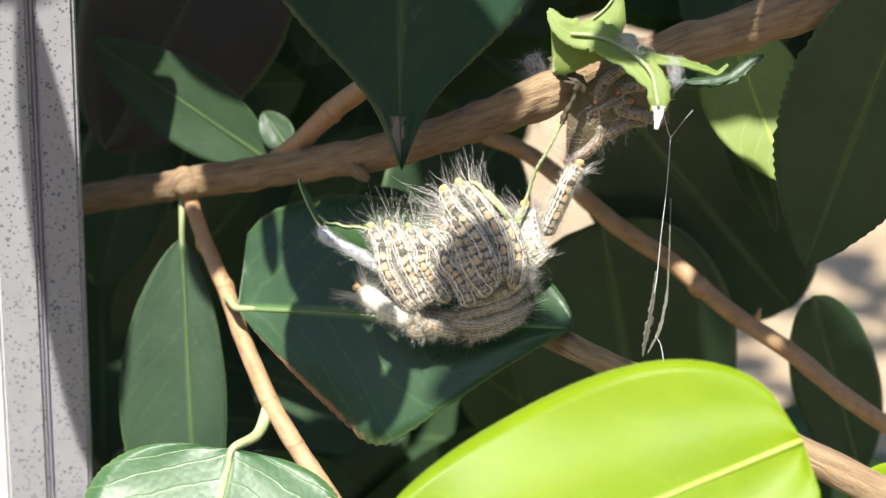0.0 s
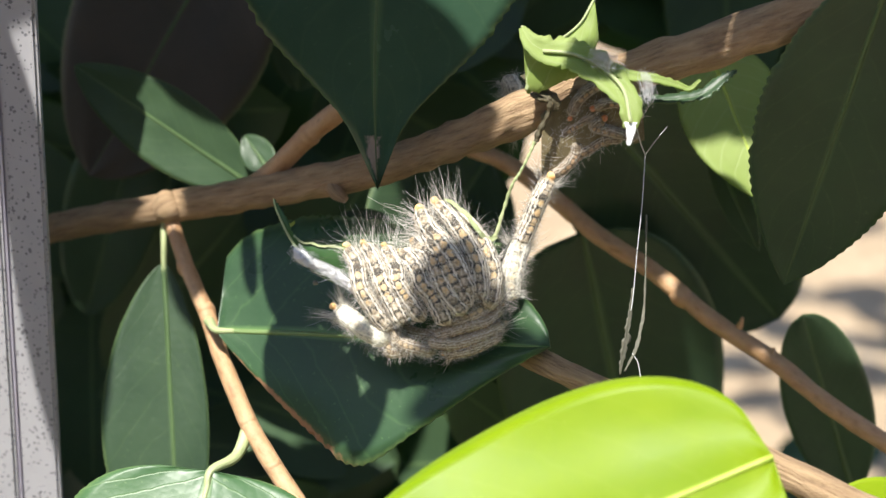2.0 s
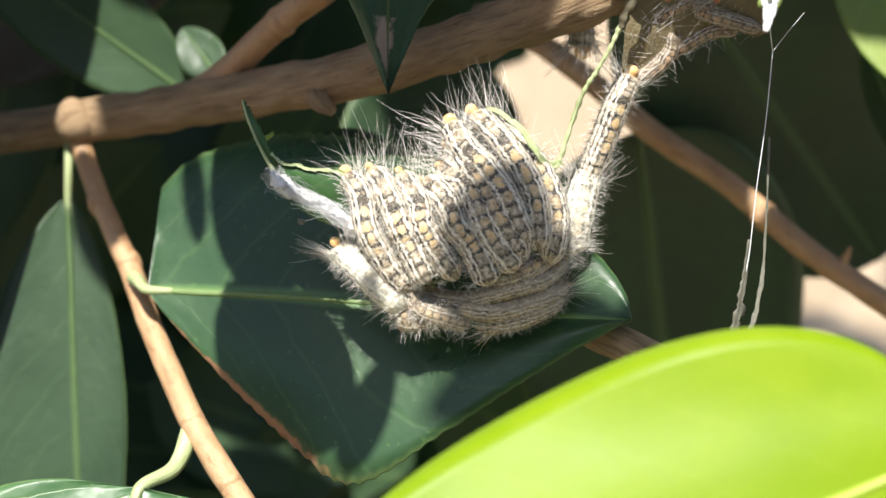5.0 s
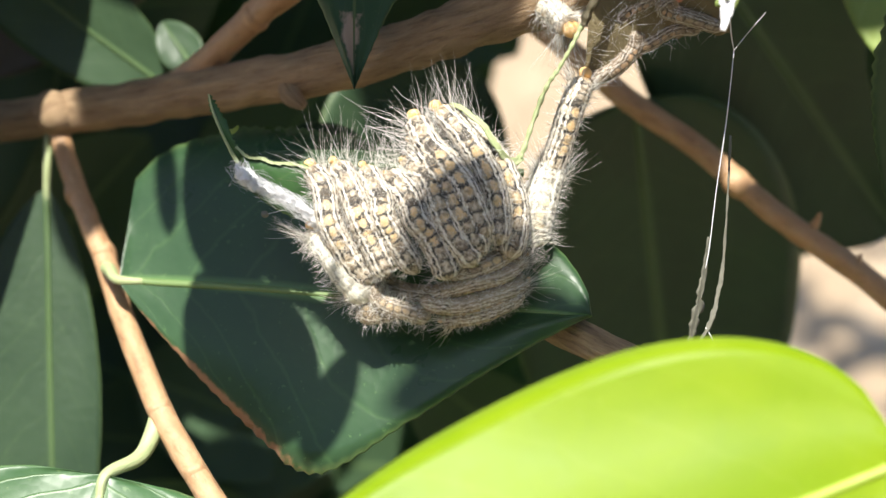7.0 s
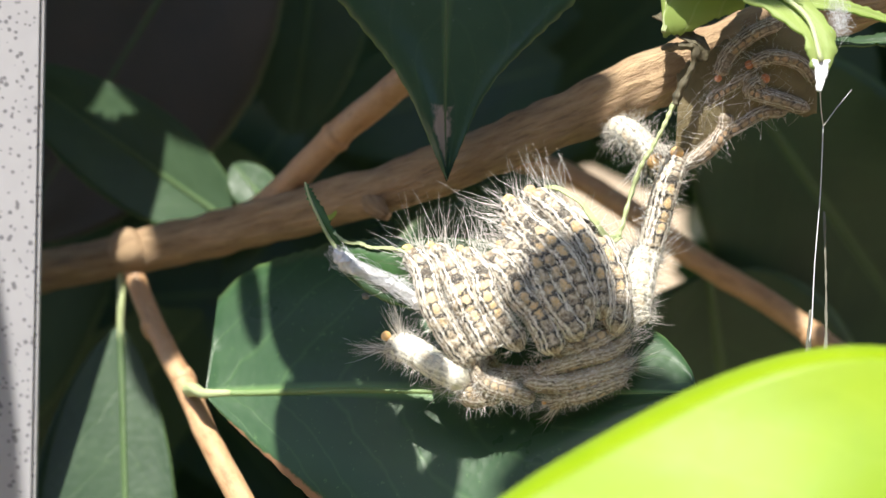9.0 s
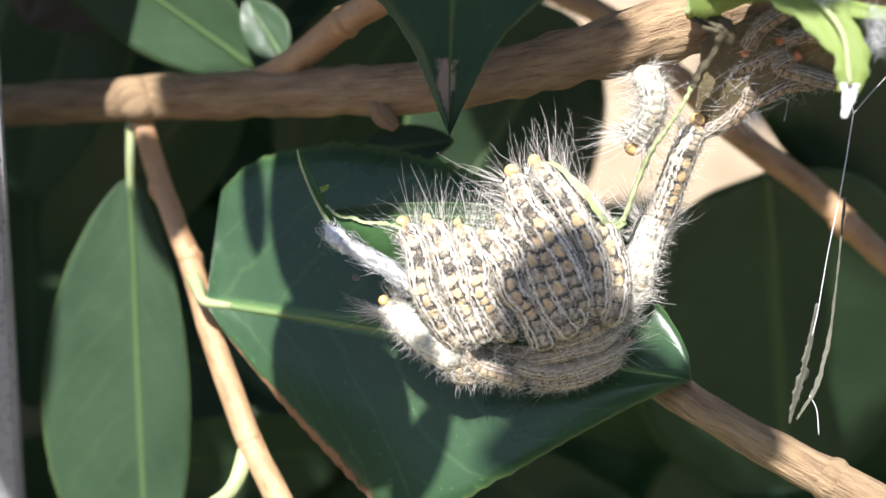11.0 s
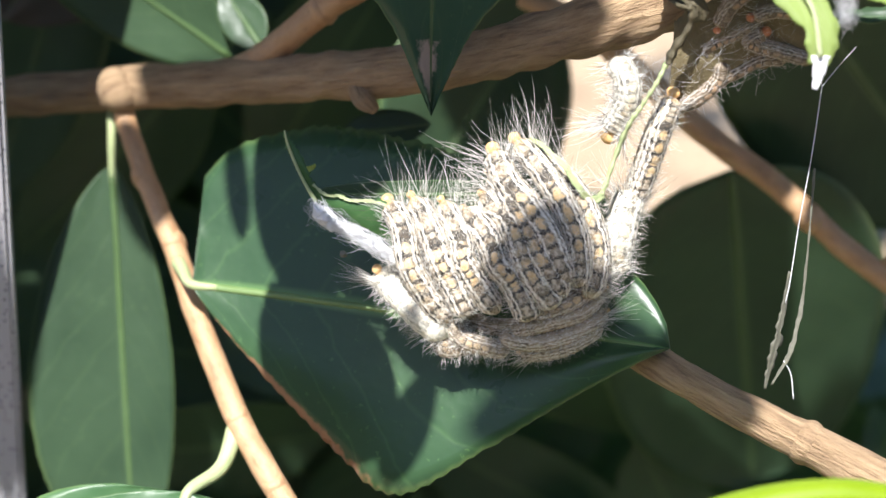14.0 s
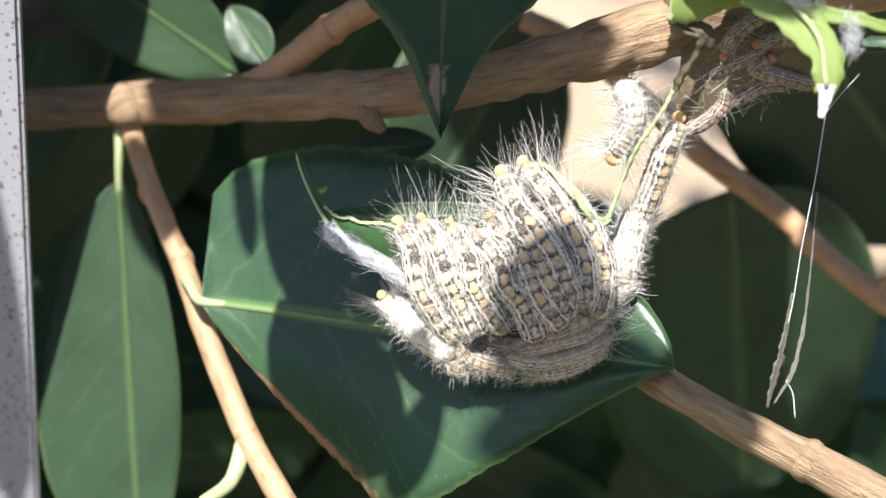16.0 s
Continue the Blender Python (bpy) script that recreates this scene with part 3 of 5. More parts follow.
# Painted edge strip with a darker purplish-grey groove, and the white board that it closes.
post = thing("edge_strip", "grey painted metal edge strip with dark specks and a groove", "metal strip")
def bar(name, x0, x1, y0, y1, z0, z1, mat, parent, label="", bevel=0.0006):
    bm = bmesh.new()
    bmesh.ops.create_cube(bm, size=1, matrix=Matrix.Translation(((x0 + x1) / 2, (y0 + y1) / 2, (z0 + z1) / 2)) @ Matrix.Diagonal((x1 - x0, y1 - y0, z1 - z0, 1)))
    bmesh.ops.bevel(bm, geom=bm.edges, offset=bevel, segments=2, affect="EDGES")
    return part(name, bm, mat, parent, label, False)
YS = 0.0245
XS = -0.0680
bar("front_rib", XS - 0.0075, XS, YS, YS + 0.003, -0.42, 0.08, PAINT, post, "speckled grey rib")
bar("groove", XS - 0.0089, XS - 0.0073, YS + 0.0003, YS + 0.0028, -0.42, 0.08, GROOVE, post, "darker purplish-grey groove")
bar("rear_rib", XS - 0.0165, XS - 0.0087, YS - 0.0002, YS + 0.003, -0.42, 0.08, PAINT, post, "speckled grey rib")
board = bar("white_board", XS - 0.30, XS - 0.0168, YS + 0.0005, YS + 0.0045, -0.42, 0.08, WHITE, None, "")
tagged(board, "white painted board in full sun", "board")

# ---- branches ----
branch = thing("branch", "tan woody branch with cracked bark in dappled sun", "branch", "branches of the shrub")
tube("wood", [(-0.0884, 0.0606, -0.0146), (-0.0701, 0.0543, -0.0085), (-0.0531, 0.0486, -0.0037), (-0.0304, 0.0375, 0.0040), (-0.0097, 0.0256, 0.0122), (0.0064, 0.0189, 0.0201), (0.0203, 0.0151, 0.0274), (0.0338, 0.0111, 0.0342), (0.0512, 0.0063, 0.0416), (0.0700, 0.0028, 0.0496), (0.0972, -0.0015, 0.0612)],
     lambda t: 0.0031 + 0.0011 * t + 0.0004 * math.exp(-((t - 0.58) / 0.05) ** 2), BARK, branch, 200, 26, "", 0.16)
tube("node_ring", [(-0.0549, 0.0470, -0.0051), (-0.0530, 0.0467, -0.0031), (-0.0511, 0.0471, -0.0020)], lambda t: 0.0037 - 0.0016 * (2 * t - 1) ** 2, BARK, branch, 8, 18, "pale swollen node", 0.15)
tube("bud_scar", [(-0.0177, 0.0287, 0.0092), (-0.0171, 0.0260, 0.0075), (-0.0150, 0.0244, 0.0060)], lambda t: 0.0013 * math.sin(math.pi * (0.12 + 0.76 * t)) + 0.0002, BARK, branch, 12, 12, "rough knob under the branch", 0.3)
shoot = thing("side_twig", "orange-brown twig rising from the branch", "twig", "branches of the shrub")
tube("wood", [(-0.0353, 0.0415, 0.0033), (-0.0305, 0.0388, 0.0076), (-0.0230, 0.0355, 0.0161), (-0.0156, 0.0316, 0.0231), (-0.0058, 0.0265, 0.0325), (0.0067, 0.0223, 0.0447)], lambda t: 0.0021, TWIG, shoot, 50, 14, "", 0.08)
tube("node", [(-0.0238, 0.0357, 0.0151), (-0.0229, 0.0355, 0.0161), (-0.0220, 0.0352, 0.0170)], lambda t: 0.0024 - 0.0006 * (2 * t - 1) ** 2, TWIG, shoot, 6, 14, "swollen node", 0.05)
ltwig = thing("side_twig", "thin orange-brown twig hanging from the branch node", "twig", "branches of the shrub")
tube("wood", [(-0.0529, 0.0468, -0.0056), (-0.0503, 0.0419, -0.0106), (-0.0465, 0.0347, -0.0159), (-0.0433, 0.0290, -0.0198), (-0.0388, 0.0184, -0.0258), (-0.0322, 0.0051, -0.0332), (-0.0258, -0.0043, -0.0390), (-0.0188, -0.0138, -0.0446), (-0.0109, -0.0246, -0.0513)],
     lambda t: 0.0015 + 0.0004 * t, TWIG, ltwig, 80, 14, "", 0.08)
for a in ((-0.0434, 0.0296, -0.0194), (-0.0488, 0.0387, -0.0134), (-0.0322, 0.0051, -0.0332), (-0.0265, -0.0035, -0.0383)):
    tube("node", [Vector(a) + Vector((-0.0006, 0, 0.0014)), a, Vector(a) + Vector((0.0006, 0, -0.0014))], lambda t: 0.0018 - 0.0004 * (2 * t - 1) ** 2, TWIG, ltwig, 6, 14, "swollen node", 0.05)
lowtwig = thing("side_twig", "stout tan twig behind the nest", "twig", "branches of the shrub")
tube("wood", [(0.0132, 0.0044, -0.0144), (0.0205, -0.0003, -0.0156), (0.0284, -0.0062, -0.0173), (0.0369, -0.0111, -0.0193), (0.0472, -0.0172, -0.0213), (0.0579, -0.0234, -0.0239), (0.0747, -0.0335, -0.0285), (0.0987, -0.0483, -0.0342)],
     lambda t: 0.0022 + 0.0010 * t, BARK, lowtwig, 60, 16, "", 0.14)
tube("node", [(0.0408, -0.0134, -0.0200), (0.0420, -0.0141, -0.0203), (0.0432, -0.0148, -0.0206)], lambda t: 0.0031 - 0.0006 * (2 * t - 1) ** 2, BARK, lowtwig, 8, 16, "slightly swollen node", 0.14)
rtwig = thing("side_twig", "thin orange-brown twig behind the silk thread", "twig", "branches of the shrub")
tube("wood", [(0.0086, 0.0670, 0.0032), (0.0171, 0.0620, 0.0011), (0.0267, 0.0558, -0.0042), (0.0373, 0.0491, -0.0111), (0.0479, 0.0450, -0.0168), (0.0596, 0.0389, -0.0248), (0.0723, 0.0343, -0.0319), (0.0835, 0.0285, -0.0392), (0.0995, 0.0232, -0.0482)],
     lambda t: 0.0019, TWIG, rtwig, 70, 12, "", 0.1)
tube("node", [(0.0520, 0.0423, -0.0197), (0.0533, 0.0418, -0.0207), (0.0549, 0.0410, -0.0220)], lambda t: 0.0023 - 0.0006 * (2 * t - 1) ** 2, TWIG, rtwig, 6, 14, "swollen node", 0.1)
tube("bud", [(0.0647, 0.0373, -0.0263), (0.0653, 0.0368, -0.0248), (0.0655, 0.0363, -0.0233)], lambda t: 0.0009 - 0.0006 * t, TWIG, rtwig, 6, 8, "small dry bud", 0.1)
tube("bud", [(0.0727, 0.0333, -0.0315), (0.0718, 0.0337, -0.0305), (0.0720, 0.0343, -0.0288)], lambda t: 0.0009 - 0.0006 * t, TWIG, rtwig, 6, 8, "small dry bud", 0.1)

# ---- leaves ----
FACE = (0.0, -0.94, 0.33)
main_leaf = leaf("camellia_leaf", "large dark green camellia leaf with a scorched edge", (-0.0397, 0.0167, -0.0186), (0.0243, -0.0063, -0.0117), (0.10, -0.80, 0.58), 0.049, LEAF_SCORCH,
     droop=0.02, fold=0.05, peak=0.36, sharp=0.6, blunt=0.22, lobe=0.0028, petiole=(-0.0423, 0.0248, -0.0198), seed=1, stem_mat=RIB_MID, lower=(0.0268, 0.50, 1.12, 0.9), cup=-0.10, teeth=0.035)
upper_leaf = leaf("camellia_leaf", "dark blue-green camellia leaf with a dry grey spot near its tip", (-0.0062, 0.0209, 0.0766), (-0.0080, 0.0090, 0.0127), (0.05, -0.90, 0.40), 0.0485, LEAF_SPOT,
     droop=0.03, fold=0.16, peak=0.40, sharp=1.4, drip=0.027, sweep_side=-0.10, seed=2, teeth=0.05)
left_leaf = leaf("camellia_leaf", "green camellia leaf hanging, half in shade", (-0.0541, 0.0435, -0.0140), (-0.0483, 0.0173, -0.0705), (0.05, -0.9, 0.35), 0.0150, LEAF, blunt=0.75, lower=(0.0140, 0.46, 0.6), droop=0.03, fold=0.08, petiole=(-0.0545, 0.0478, -0.0059), petiole_r=0.0007, seed=3, peak=0.5, sharp=0.7)
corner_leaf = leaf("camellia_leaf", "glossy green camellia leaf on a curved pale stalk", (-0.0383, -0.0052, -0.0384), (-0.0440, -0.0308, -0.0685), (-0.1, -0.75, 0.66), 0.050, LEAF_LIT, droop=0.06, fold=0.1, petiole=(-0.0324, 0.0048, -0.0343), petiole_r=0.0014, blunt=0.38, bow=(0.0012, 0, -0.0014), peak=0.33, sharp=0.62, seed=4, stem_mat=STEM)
front_leaf = leaf("camellia_leaf", "bright yellow-green young camellia leaf in full sun", (0.0598, -0.0538, -0.0099), (-0.0113, -0.0645, -0.0405), (-0.1, -0.75, 0.66), 0.0462, LEAF_YOUNG, droop=0.03, fold=0.02, peak=0.45, sharp=0.5, blunt=0.36, seed=5, teeth=0.0)
edge_leaf = leaf("camellia_leaf", "yellow-green young leaf beside a twig", (0.0712, -0.0320, -0.0302), (0.0969, -0.0347, -0.0378), (0, -0.7, 0.7), 0.018, LEAF_YOUNG, seed=15)
# dark leaves behind, on the thin twig
right_leaf_a = leaf("camellia_leaf", "dark green rounded camellia leaf in deep shade", (0.0303, 0.0581, 0.0199), (0.0795, 0.0757, -0.0379), (0.15, -0.92, -0.10), 0.043, LEAF, droop=0.02, fold=0.04, seed=6, sharp=0.5, peak=0.5, teeth=0.005)
right_leaf_b = leaf("camellia_leaf", "dark green rounded camellia leaf in deep shade", (0.0335, 0.0562, -0.0122), (0.0505, 0.0736, -0.0855), (0.15, -0.95, -0.08), 0.051, LEAF, droop=0.02, fold=0.04, seed=7, sharp=0.5, teeth=0.005)
right_leaf_e = leaf("camellia_leaf", "dark green camellia leaf deep in the shrub", (0.0540, 0.1046, -0.0044), (0.0824, 0.0983, -0.0340), (0.1, -0.95, -0.2), 0.030, LEAF, seed=23, sharp=0.5)
right_leaf_c = leaf("camellia_leaf", "dark drooping camellia leaf with a toothed edge", (0.0801, -0.0114, 0.0634), (0.0687, 0.0110, -0.0048), (-0.3, -0.9, -0.10), 0.029, LEAF, droop=0.03, fold=0.08, seed=8, sharp=0.95, peak=0.5, teeth=0.06)
right_leaf_d = leaf("camellia_leaf", "small dark rounded leaf in shade", (0.0942, 0.0559, -0.0696), (0.0776, 0.0429, -0.0226), (0.15, -0.92, -0.10), 0.019, LEAF, seed=9, sharp=0.5, peak=0.55, teeth=0.0)
# LEAF_PALE puts this leaf's sunlit brightness into its colour.
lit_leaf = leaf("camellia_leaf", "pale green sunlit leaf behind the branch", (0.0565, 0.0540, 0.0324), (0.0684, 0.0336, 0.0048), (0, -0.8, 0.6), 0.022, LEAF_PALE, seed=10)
narrow_leaf = leaf("camellia_leaf", "narrow dull green leaf behind the thread", (0.0583, 0.0509, 0.0118), (0.0685, 0.0435, -0.0090), (-0.5, -0.8, 0.3), 0.007, LEAF, seed=16)
back_a = leaf("camellia_leaf", "green camellia leaf behind the branch", (-0.0371, 0.0540, 0.0000), (-0.0740, 0.0580, 0.0240), (0.1, -1.0, 0.25), 0.0165, LEAF, seed=11)
back_c = leaf("camellia_leaf", "small green leaf behind the branch", (-0.0323, 0.0492, 0.0041), (-0.0385, 0.0564, 0.0100), (0.3, -0.95, -0.1), 0.007, LEAF, seed=17)
back_b = leaf("camellia_leaf", "dull brownish leaf in shade high behind the twigs", (-0.0400, 0.0800, 0.0570), (-0.0760, 0.0780, -0.0060), (-0.2, -0.95, 0.2), 0.046, LEAF_SHADED, seed=12, sharp=0.7)
# Two leaves added and tilted towards the sky to brighten a bluish haze.
sheen_a = leaf("camellia_leaf", "added dark leaf tilted to catch blue sky deep in the shrub", (-0.0255, 0.0900, 0.0560), (-0.0300, 0.0840, 0.0130), (0.0, -0.90, 0.43), 0.021, LEAF, seed=31, sharp=0.6)
sheen_b = leaf("camellia_leaf", "added dark leaf tilted to catch blue sky deep in the shrub", (-0.0660, 0.0930, 0.0080), (-0.0800, 0.0860, -0.0420), (-0.1, -0.90, 0.43), 0.024, LEAF, seed=32, sharp=0.6)
gap_leaf = leaf("camellia_leaf", "dark camellia leaf in shade behind the nest", (0.0131, 0.0844, -0.0016), (-0.0097, 0.0625, -0.0332), (0.1, -0.94, -0.3), 0.041, LEAF, seed=19, fold=0.05)
tip_leaf = leaf("camellia_leaf", "small green leaf tip poking out under the branch", (-0.0194, 0.0350, -0.0031), (-0.0067, 0.0357, -0.0010), (0.1, -0.8, 0.55), 0.006, LEAF, seed=18)

# chewed leaf that carries the nest
nest_leaf = leaf("chewed_leaf", "half-eaten camellia leaf that carries the caterpillars", (0.0151, 0.0065, 0.0033), (-0.0228, 0.0025, 0.0041), FACE, 0.018, LEAF, seed=13, droop=-0.02, peak=0.5, sharp=0.5,
     lower=(0.002, 0.5, 0.5), teeth=0.05, group="chewed leaves")
cam.data.dof.focus_object = nest_leaf
tube("stalk", [(0.0201, 0.0091, 0.0316), (0.0215, 0.0040, 0.0320), (0.0230, 0.0029, 0.0318), (0.0229, 0.0030, 0.0293), (0.0215, 0.0031, 0.0265), (0.0209, 0.0029, 0.0244)], lambda t: 0.00052 - 0.00016 * t + 0.00016 * math.sin(t * 23) ** 2, SHRIVEL, nest_leaf, 60, 8, "dark shrivelled stalk", 0.7)
tube("stalk", [(0.0208, 0.0030, 0.0247), (0.0197, 0.0025, 0.0220), (0.0183, 0.0025, 0.0189), (0.0169, 0.0018, 0.0168), (0.0155, 0.0013, 0.0127), (0.0141, -0.0003, 0.0080), (0.0134, -0.0007, 0.0070)],
     lambda t: 0.00024 + 0.00012 * math.sin(t * 45) ** 2, STEM, nest_leaf, 90, 8, "pale green chewed midrib", 0.8)
strip("edge_remnant", [(0.0141, -0.0005, 0.0075), (0.0132, -0.0012, 0.0070), (0.0121, -0.0016, 0.0073), (0.0107, -0.0021, 0.0090), (0.0087, -0.0012, 0.0116), (0.0072, -0.0003, 0.0125), (0.0058, 0.0015, 0.0131), (0.0044, 0.0035, 0.0129)], lambda t: 0.0005 * (1 - 0.5 * t), (0.3, -0.9, 0.3), STEM, nest_leaf, "ragged pale green edge", 0.9)
ruled("torn_blade", [(-0.0229, 0.0011, 0.0061), (-0.0213, 0.0008, 0.0051), (-0.0195, 0.0007, 0.0050), (-0.0180, 0.0005, 0.0045), (-0.0151, 0.0005, 0.0045), (-0.0115, 0.0003, 0.0038)], [(-0.0225, 0.0010, 0.0043), (-0.0209, 0.0006, 0.0032), (-0.0187, 0.0002, 0.0019), (-0.0161, -0.0003, 0.0006), (-0.0131, -0.0008, -0.0009), (-0.0104, -0.0010, -0.0027)],
      (0.3, -0.85, 0.4), LEAF_CHEWED, nest_leaf, "green torn blade beside the nest", 0.0009, 0.0003, 3)
strip("torn_edge", [(-0.0229, 0.0009, 0.0063), (-0.0213, 0.0004, 0.0052), (-0.0195, 0.0003, 0.0051), (-0.0180, 0.0001, 0.0046), (-0.0151, 0.0002, 0.0046), (-0.0133, -0.0000, 0.0041)], lambda t: 0.00020, (0.3, -0.85, 0.4), STEM, nest_leaf, "pale ragged edge", 1.1, seed=21)
ruled("curled_tip", [(-0.0268, 0.0038, 0.0122), (-0.0262, 0.0029, 0.0105), (-0.0251, 0.0018, 0.0081), (-0.0239, 0.0012, 0.0062), (-0.0227, 0.0007, 0.0044)], [(-0.0267, 0.0038, 0.0122), (-0.0255, 0.0030, 0.0109), (-0.0239, 0.0021, 0.0088), (-0.0231, 0.0012, 0.0069), (-0.0221, 0.0009, 0.0056)],
      (0.3, -0.85, 0.4), LEAF_CHEWED, nest_leaf, "curled green leaf tip", 0.0007, 0.0002, 5, cols=6)
tube("tip_edge", [(-0.0268, 0.0036, 0.0124), (-0.0262, 0.0027, 0.0106), (-0.0250, 0.0016, 0.0082), (-0.0239, 0.0010, 0.0063), (-0.0224, 0.0004, 0.0041)], lambda t: 0.00012 + 0.00014 * t, STEM, nest_leaf, 30, 6, "pale rib of the curled tip", 0.4)
strip("curled_tip", [(-0.0237, 0.0016, 0.0080), (-0.0232, 0.0014, 0.0083), (-0.0228, 0.0010, 0.0088), (-0.0227, 0.0011, 0.0091)], lambda t: 0.0003 * (1 - t) + 0.0001, (0.3, -0.85, 0.4), LEAF_PALE, nest_leaf, "small curl", 0.3, 16)

# star-shaped chewed leaf in front of the branch
star = thing("chewed_leaf", "star-shaped pale green chewed leaf with silk on it", "leaf", "chewed leaves")
SF = (0.0, -0.8, 0.6)
ruled("blade", [(0.0177, 0.0054, 0.0449), (0.0206, 0.0037, 0.0431), (0.0231, 0.0034, 0.0424), (0.0264, 0.0051, 0.0440), (0.0287, 0.0068, 0.0459), (0.0307, 0.0090, 0.0492)], [(0.0189, 0.0034, 0.0334), (0.0218, 0.0025, 0.0339), (0.0254, 0.0022, 0.0359), (0.0286, 0.0016, 0.0372), (0.0299, 0.0024, 0.0394), (0.0316, 0.0057, 0.0427)],
      SF, LEAF_PALE, star, "pale green torn blade", 0.0007, 0.0006, 1)
tube("vein", [(0.0177, 0.0050, 0.0450), (0.0205, 0.0033, 0.0432), (0.0231, 0.0030, 0.0425), (0.0264, 0.0047, 0.0441), (0.0286, 0.0064, 0.0460), (0.0306, 0.0086, 0.0493)], 0.00022, STEM, star, 30, 6, "pale torn edge", 0.5)
strip("torn_edge", [(0.0189, 0.0031, 0.0337), (0.0192, 0.0035, 0.0367), (0.0197, 0.0035, 0.0396), (0.0212, 0.0018, 0.0407)], lambda t: 0.0003, SF, STEM, star, "pale torn edge", 0.8, 24, seed=6)
strip("blade", [(0.0177, 0.0043, 0.0449), (0.0195, 0.0025, 0.0426), (0.0226, 0.0019, 0.0411), (0.0265, 0.0007, 0.0407), (0.0309, -0.0019, 0.0392), (0.0353, -0.0053, 0.0358), (0.0368, -0.0074, 0.0329), (0.0368, -0.0084, 0.0301)],
      lambda t: 0.0006 + 0.0021 * math.sin(math.pi * t ** 0.85) ** 1.2 + 0.0007 * t, SF, LEAF_PALE, star, "pale green torn blade", 0.35, seed=2)
strip("torn_tip", [(0.0368, -0.0082, 0.0312), (0.0368, -0.0088, 0.0294), (0.0365, -0.0095, 0.0274)], lambda t: 0.0011 - 0.0008 * t, (0, -0.6, 0.8), SILK, star, "bleached white tip", 0.4, 16)
strip("arm", [(0.0323, -0.0024, 0.0394), (0.0368, -0.0033, 0.0383), (0.0412, -0.0035, 0.0379), (0.0452, -0.0038, 0.0369), (0.0472, -0.0040, 0.0364), (0.0490, -0.0035, 0.0379)], lambda t: 0.0009 * (1 - t) + 0.00025, SF, LEAF_PALE, star, "curled green shred", 0.5, seed=3)
strip("dark_shred", [(0.0388, -0.0009, 0.0332), (0.0448, -0.0008, 0.0336), (0.0497, -0.0014, 0.0347), (0.0536, -0.0004, 0.0375), (0.0557, 0.0001, 0.0389)], lambda t: 0.0012 * math.sin(math.pi * (0.15 + 0.8 * t)), (0, -0.5, 0.8), LEAF, star, "dark dry shred", 0.8, seed=4)
tube("vein", [(0.0215, 0.0014, 0.0414), (0.0265, 0.0004, 0.0412), (0.0313, -0.0022, 0.0397), (0.0354, -0.0055, 0.0364), (0.0368, -0.0085, 0.0311)], lambda t: 0.00035, STEM, star, 30, 6, "pale vein", 0.2)
strip("stalk", [(0.0185, 0.0064, 0.0360), (0.0200, 0.0040, 0.0350), (0.0215, 0.0035, 0.0337), (0.0239, 0.0030, 0.0323), (0.0242, 0.0033, 0.0301)], lambda t: 0.0008, (0, -0.8, 0.5), SHRIVEL, star, "dark shrivelled stalk", 0.6, 24, seed=5)


# ---- silk ----
def silk_lump(label, ctrl, spread, count, seed, thick=0.00006, mat=None):
    """A tangle of silk along a line."""
    top = thing("silk_web", label, "silk")
    rnd = random.Random(seed)
    pts = curve_points(ctrl, 40)
    bm = bmesh.new()
    for _ in range(count):
        k = rnd.randrange(0, 34)
        a = pts[k] + Vector([rnd.gauss(0, 1) for _ in range(3)]) * spread
        b = pts[min(40, k + rnd.randrange(3, 14))] + Vector([rnd.gauss(0, 1) for _ in range(3)]) * spread
        strand(bm, a, b, Vector([rnd.gauss(0, 1) for _ in range(3)]) * spread * 0.8, thick * rnd.uniform(0.5, 1.6), 4)
    tagged(part("threads", bm, mat or SILK, top, "matted white threads"), kind="stuff")
    return top


tuft = silk_lump("white matted silk tuft on the leaf edge", [(-0.0226, -0.0002, 0.0040), (-0.0214, -0.0011, 0.0028), (-0.0190, -0.0020, 0.0018), (-0.0157, -0.0030, 0.0006), (-0.0112, -0.0039, -0.0020)], 0.0006, 650, 5, 0.000024)
tube("matted_core", [(-0.0225, -0.0002, 0.0039), (-0.0217, -0.0010, 0.0031), (-0.0204, -0.0016, 0.0023), (-0.0179, -0.0022, 0.0014), (-0.0149, -0.0029, 0.0001), (-0.0112, -0.0039, -0.0020)], lambda t: 0.0003 + 0.0007 * math.exp(-((t - 0.25) / 0.2) ** 2) + 0.0004 * t, SILK, tuft, 90, 20, "matted white silk", 0.7)
for v in bpy.data.objects["matted_core"].data.vertices:
    v.co += Vector(noise.noise_vector(v.co * 1400)) * 0.0005 + Vector(noise.noise_vector(v.co * 4000)) * 0.0002
star_silk = silk_lump("white silk fluff on the chewed leaf", [(0.0302, -0.0022, 0.0415), (0.0321, -0.0033, 0.0413), (0.0341, -0.0037, 0.0403)], 0.0009, 220, 6, 0.000022)
star_silk2 = silk_lump("white silk fluff on the chewed leaf", [(0.0389, -0.0043, 0.0387), (0.0398, -0.0051, 0.0364), (0.0393, -0.0059, 0.0341)], 0.0007, 200, 7, 0.000022)
web = silk_lump("thin silk web under the branch", [(0.0225, 0.0084, 0.0211), (0.0267, 0.0069, 0.0238), (0.0311, 0.0062, 0.0276), (0.0369, 0.0057, 0.0303)], 0.0024, 90, 8, 0.000013)

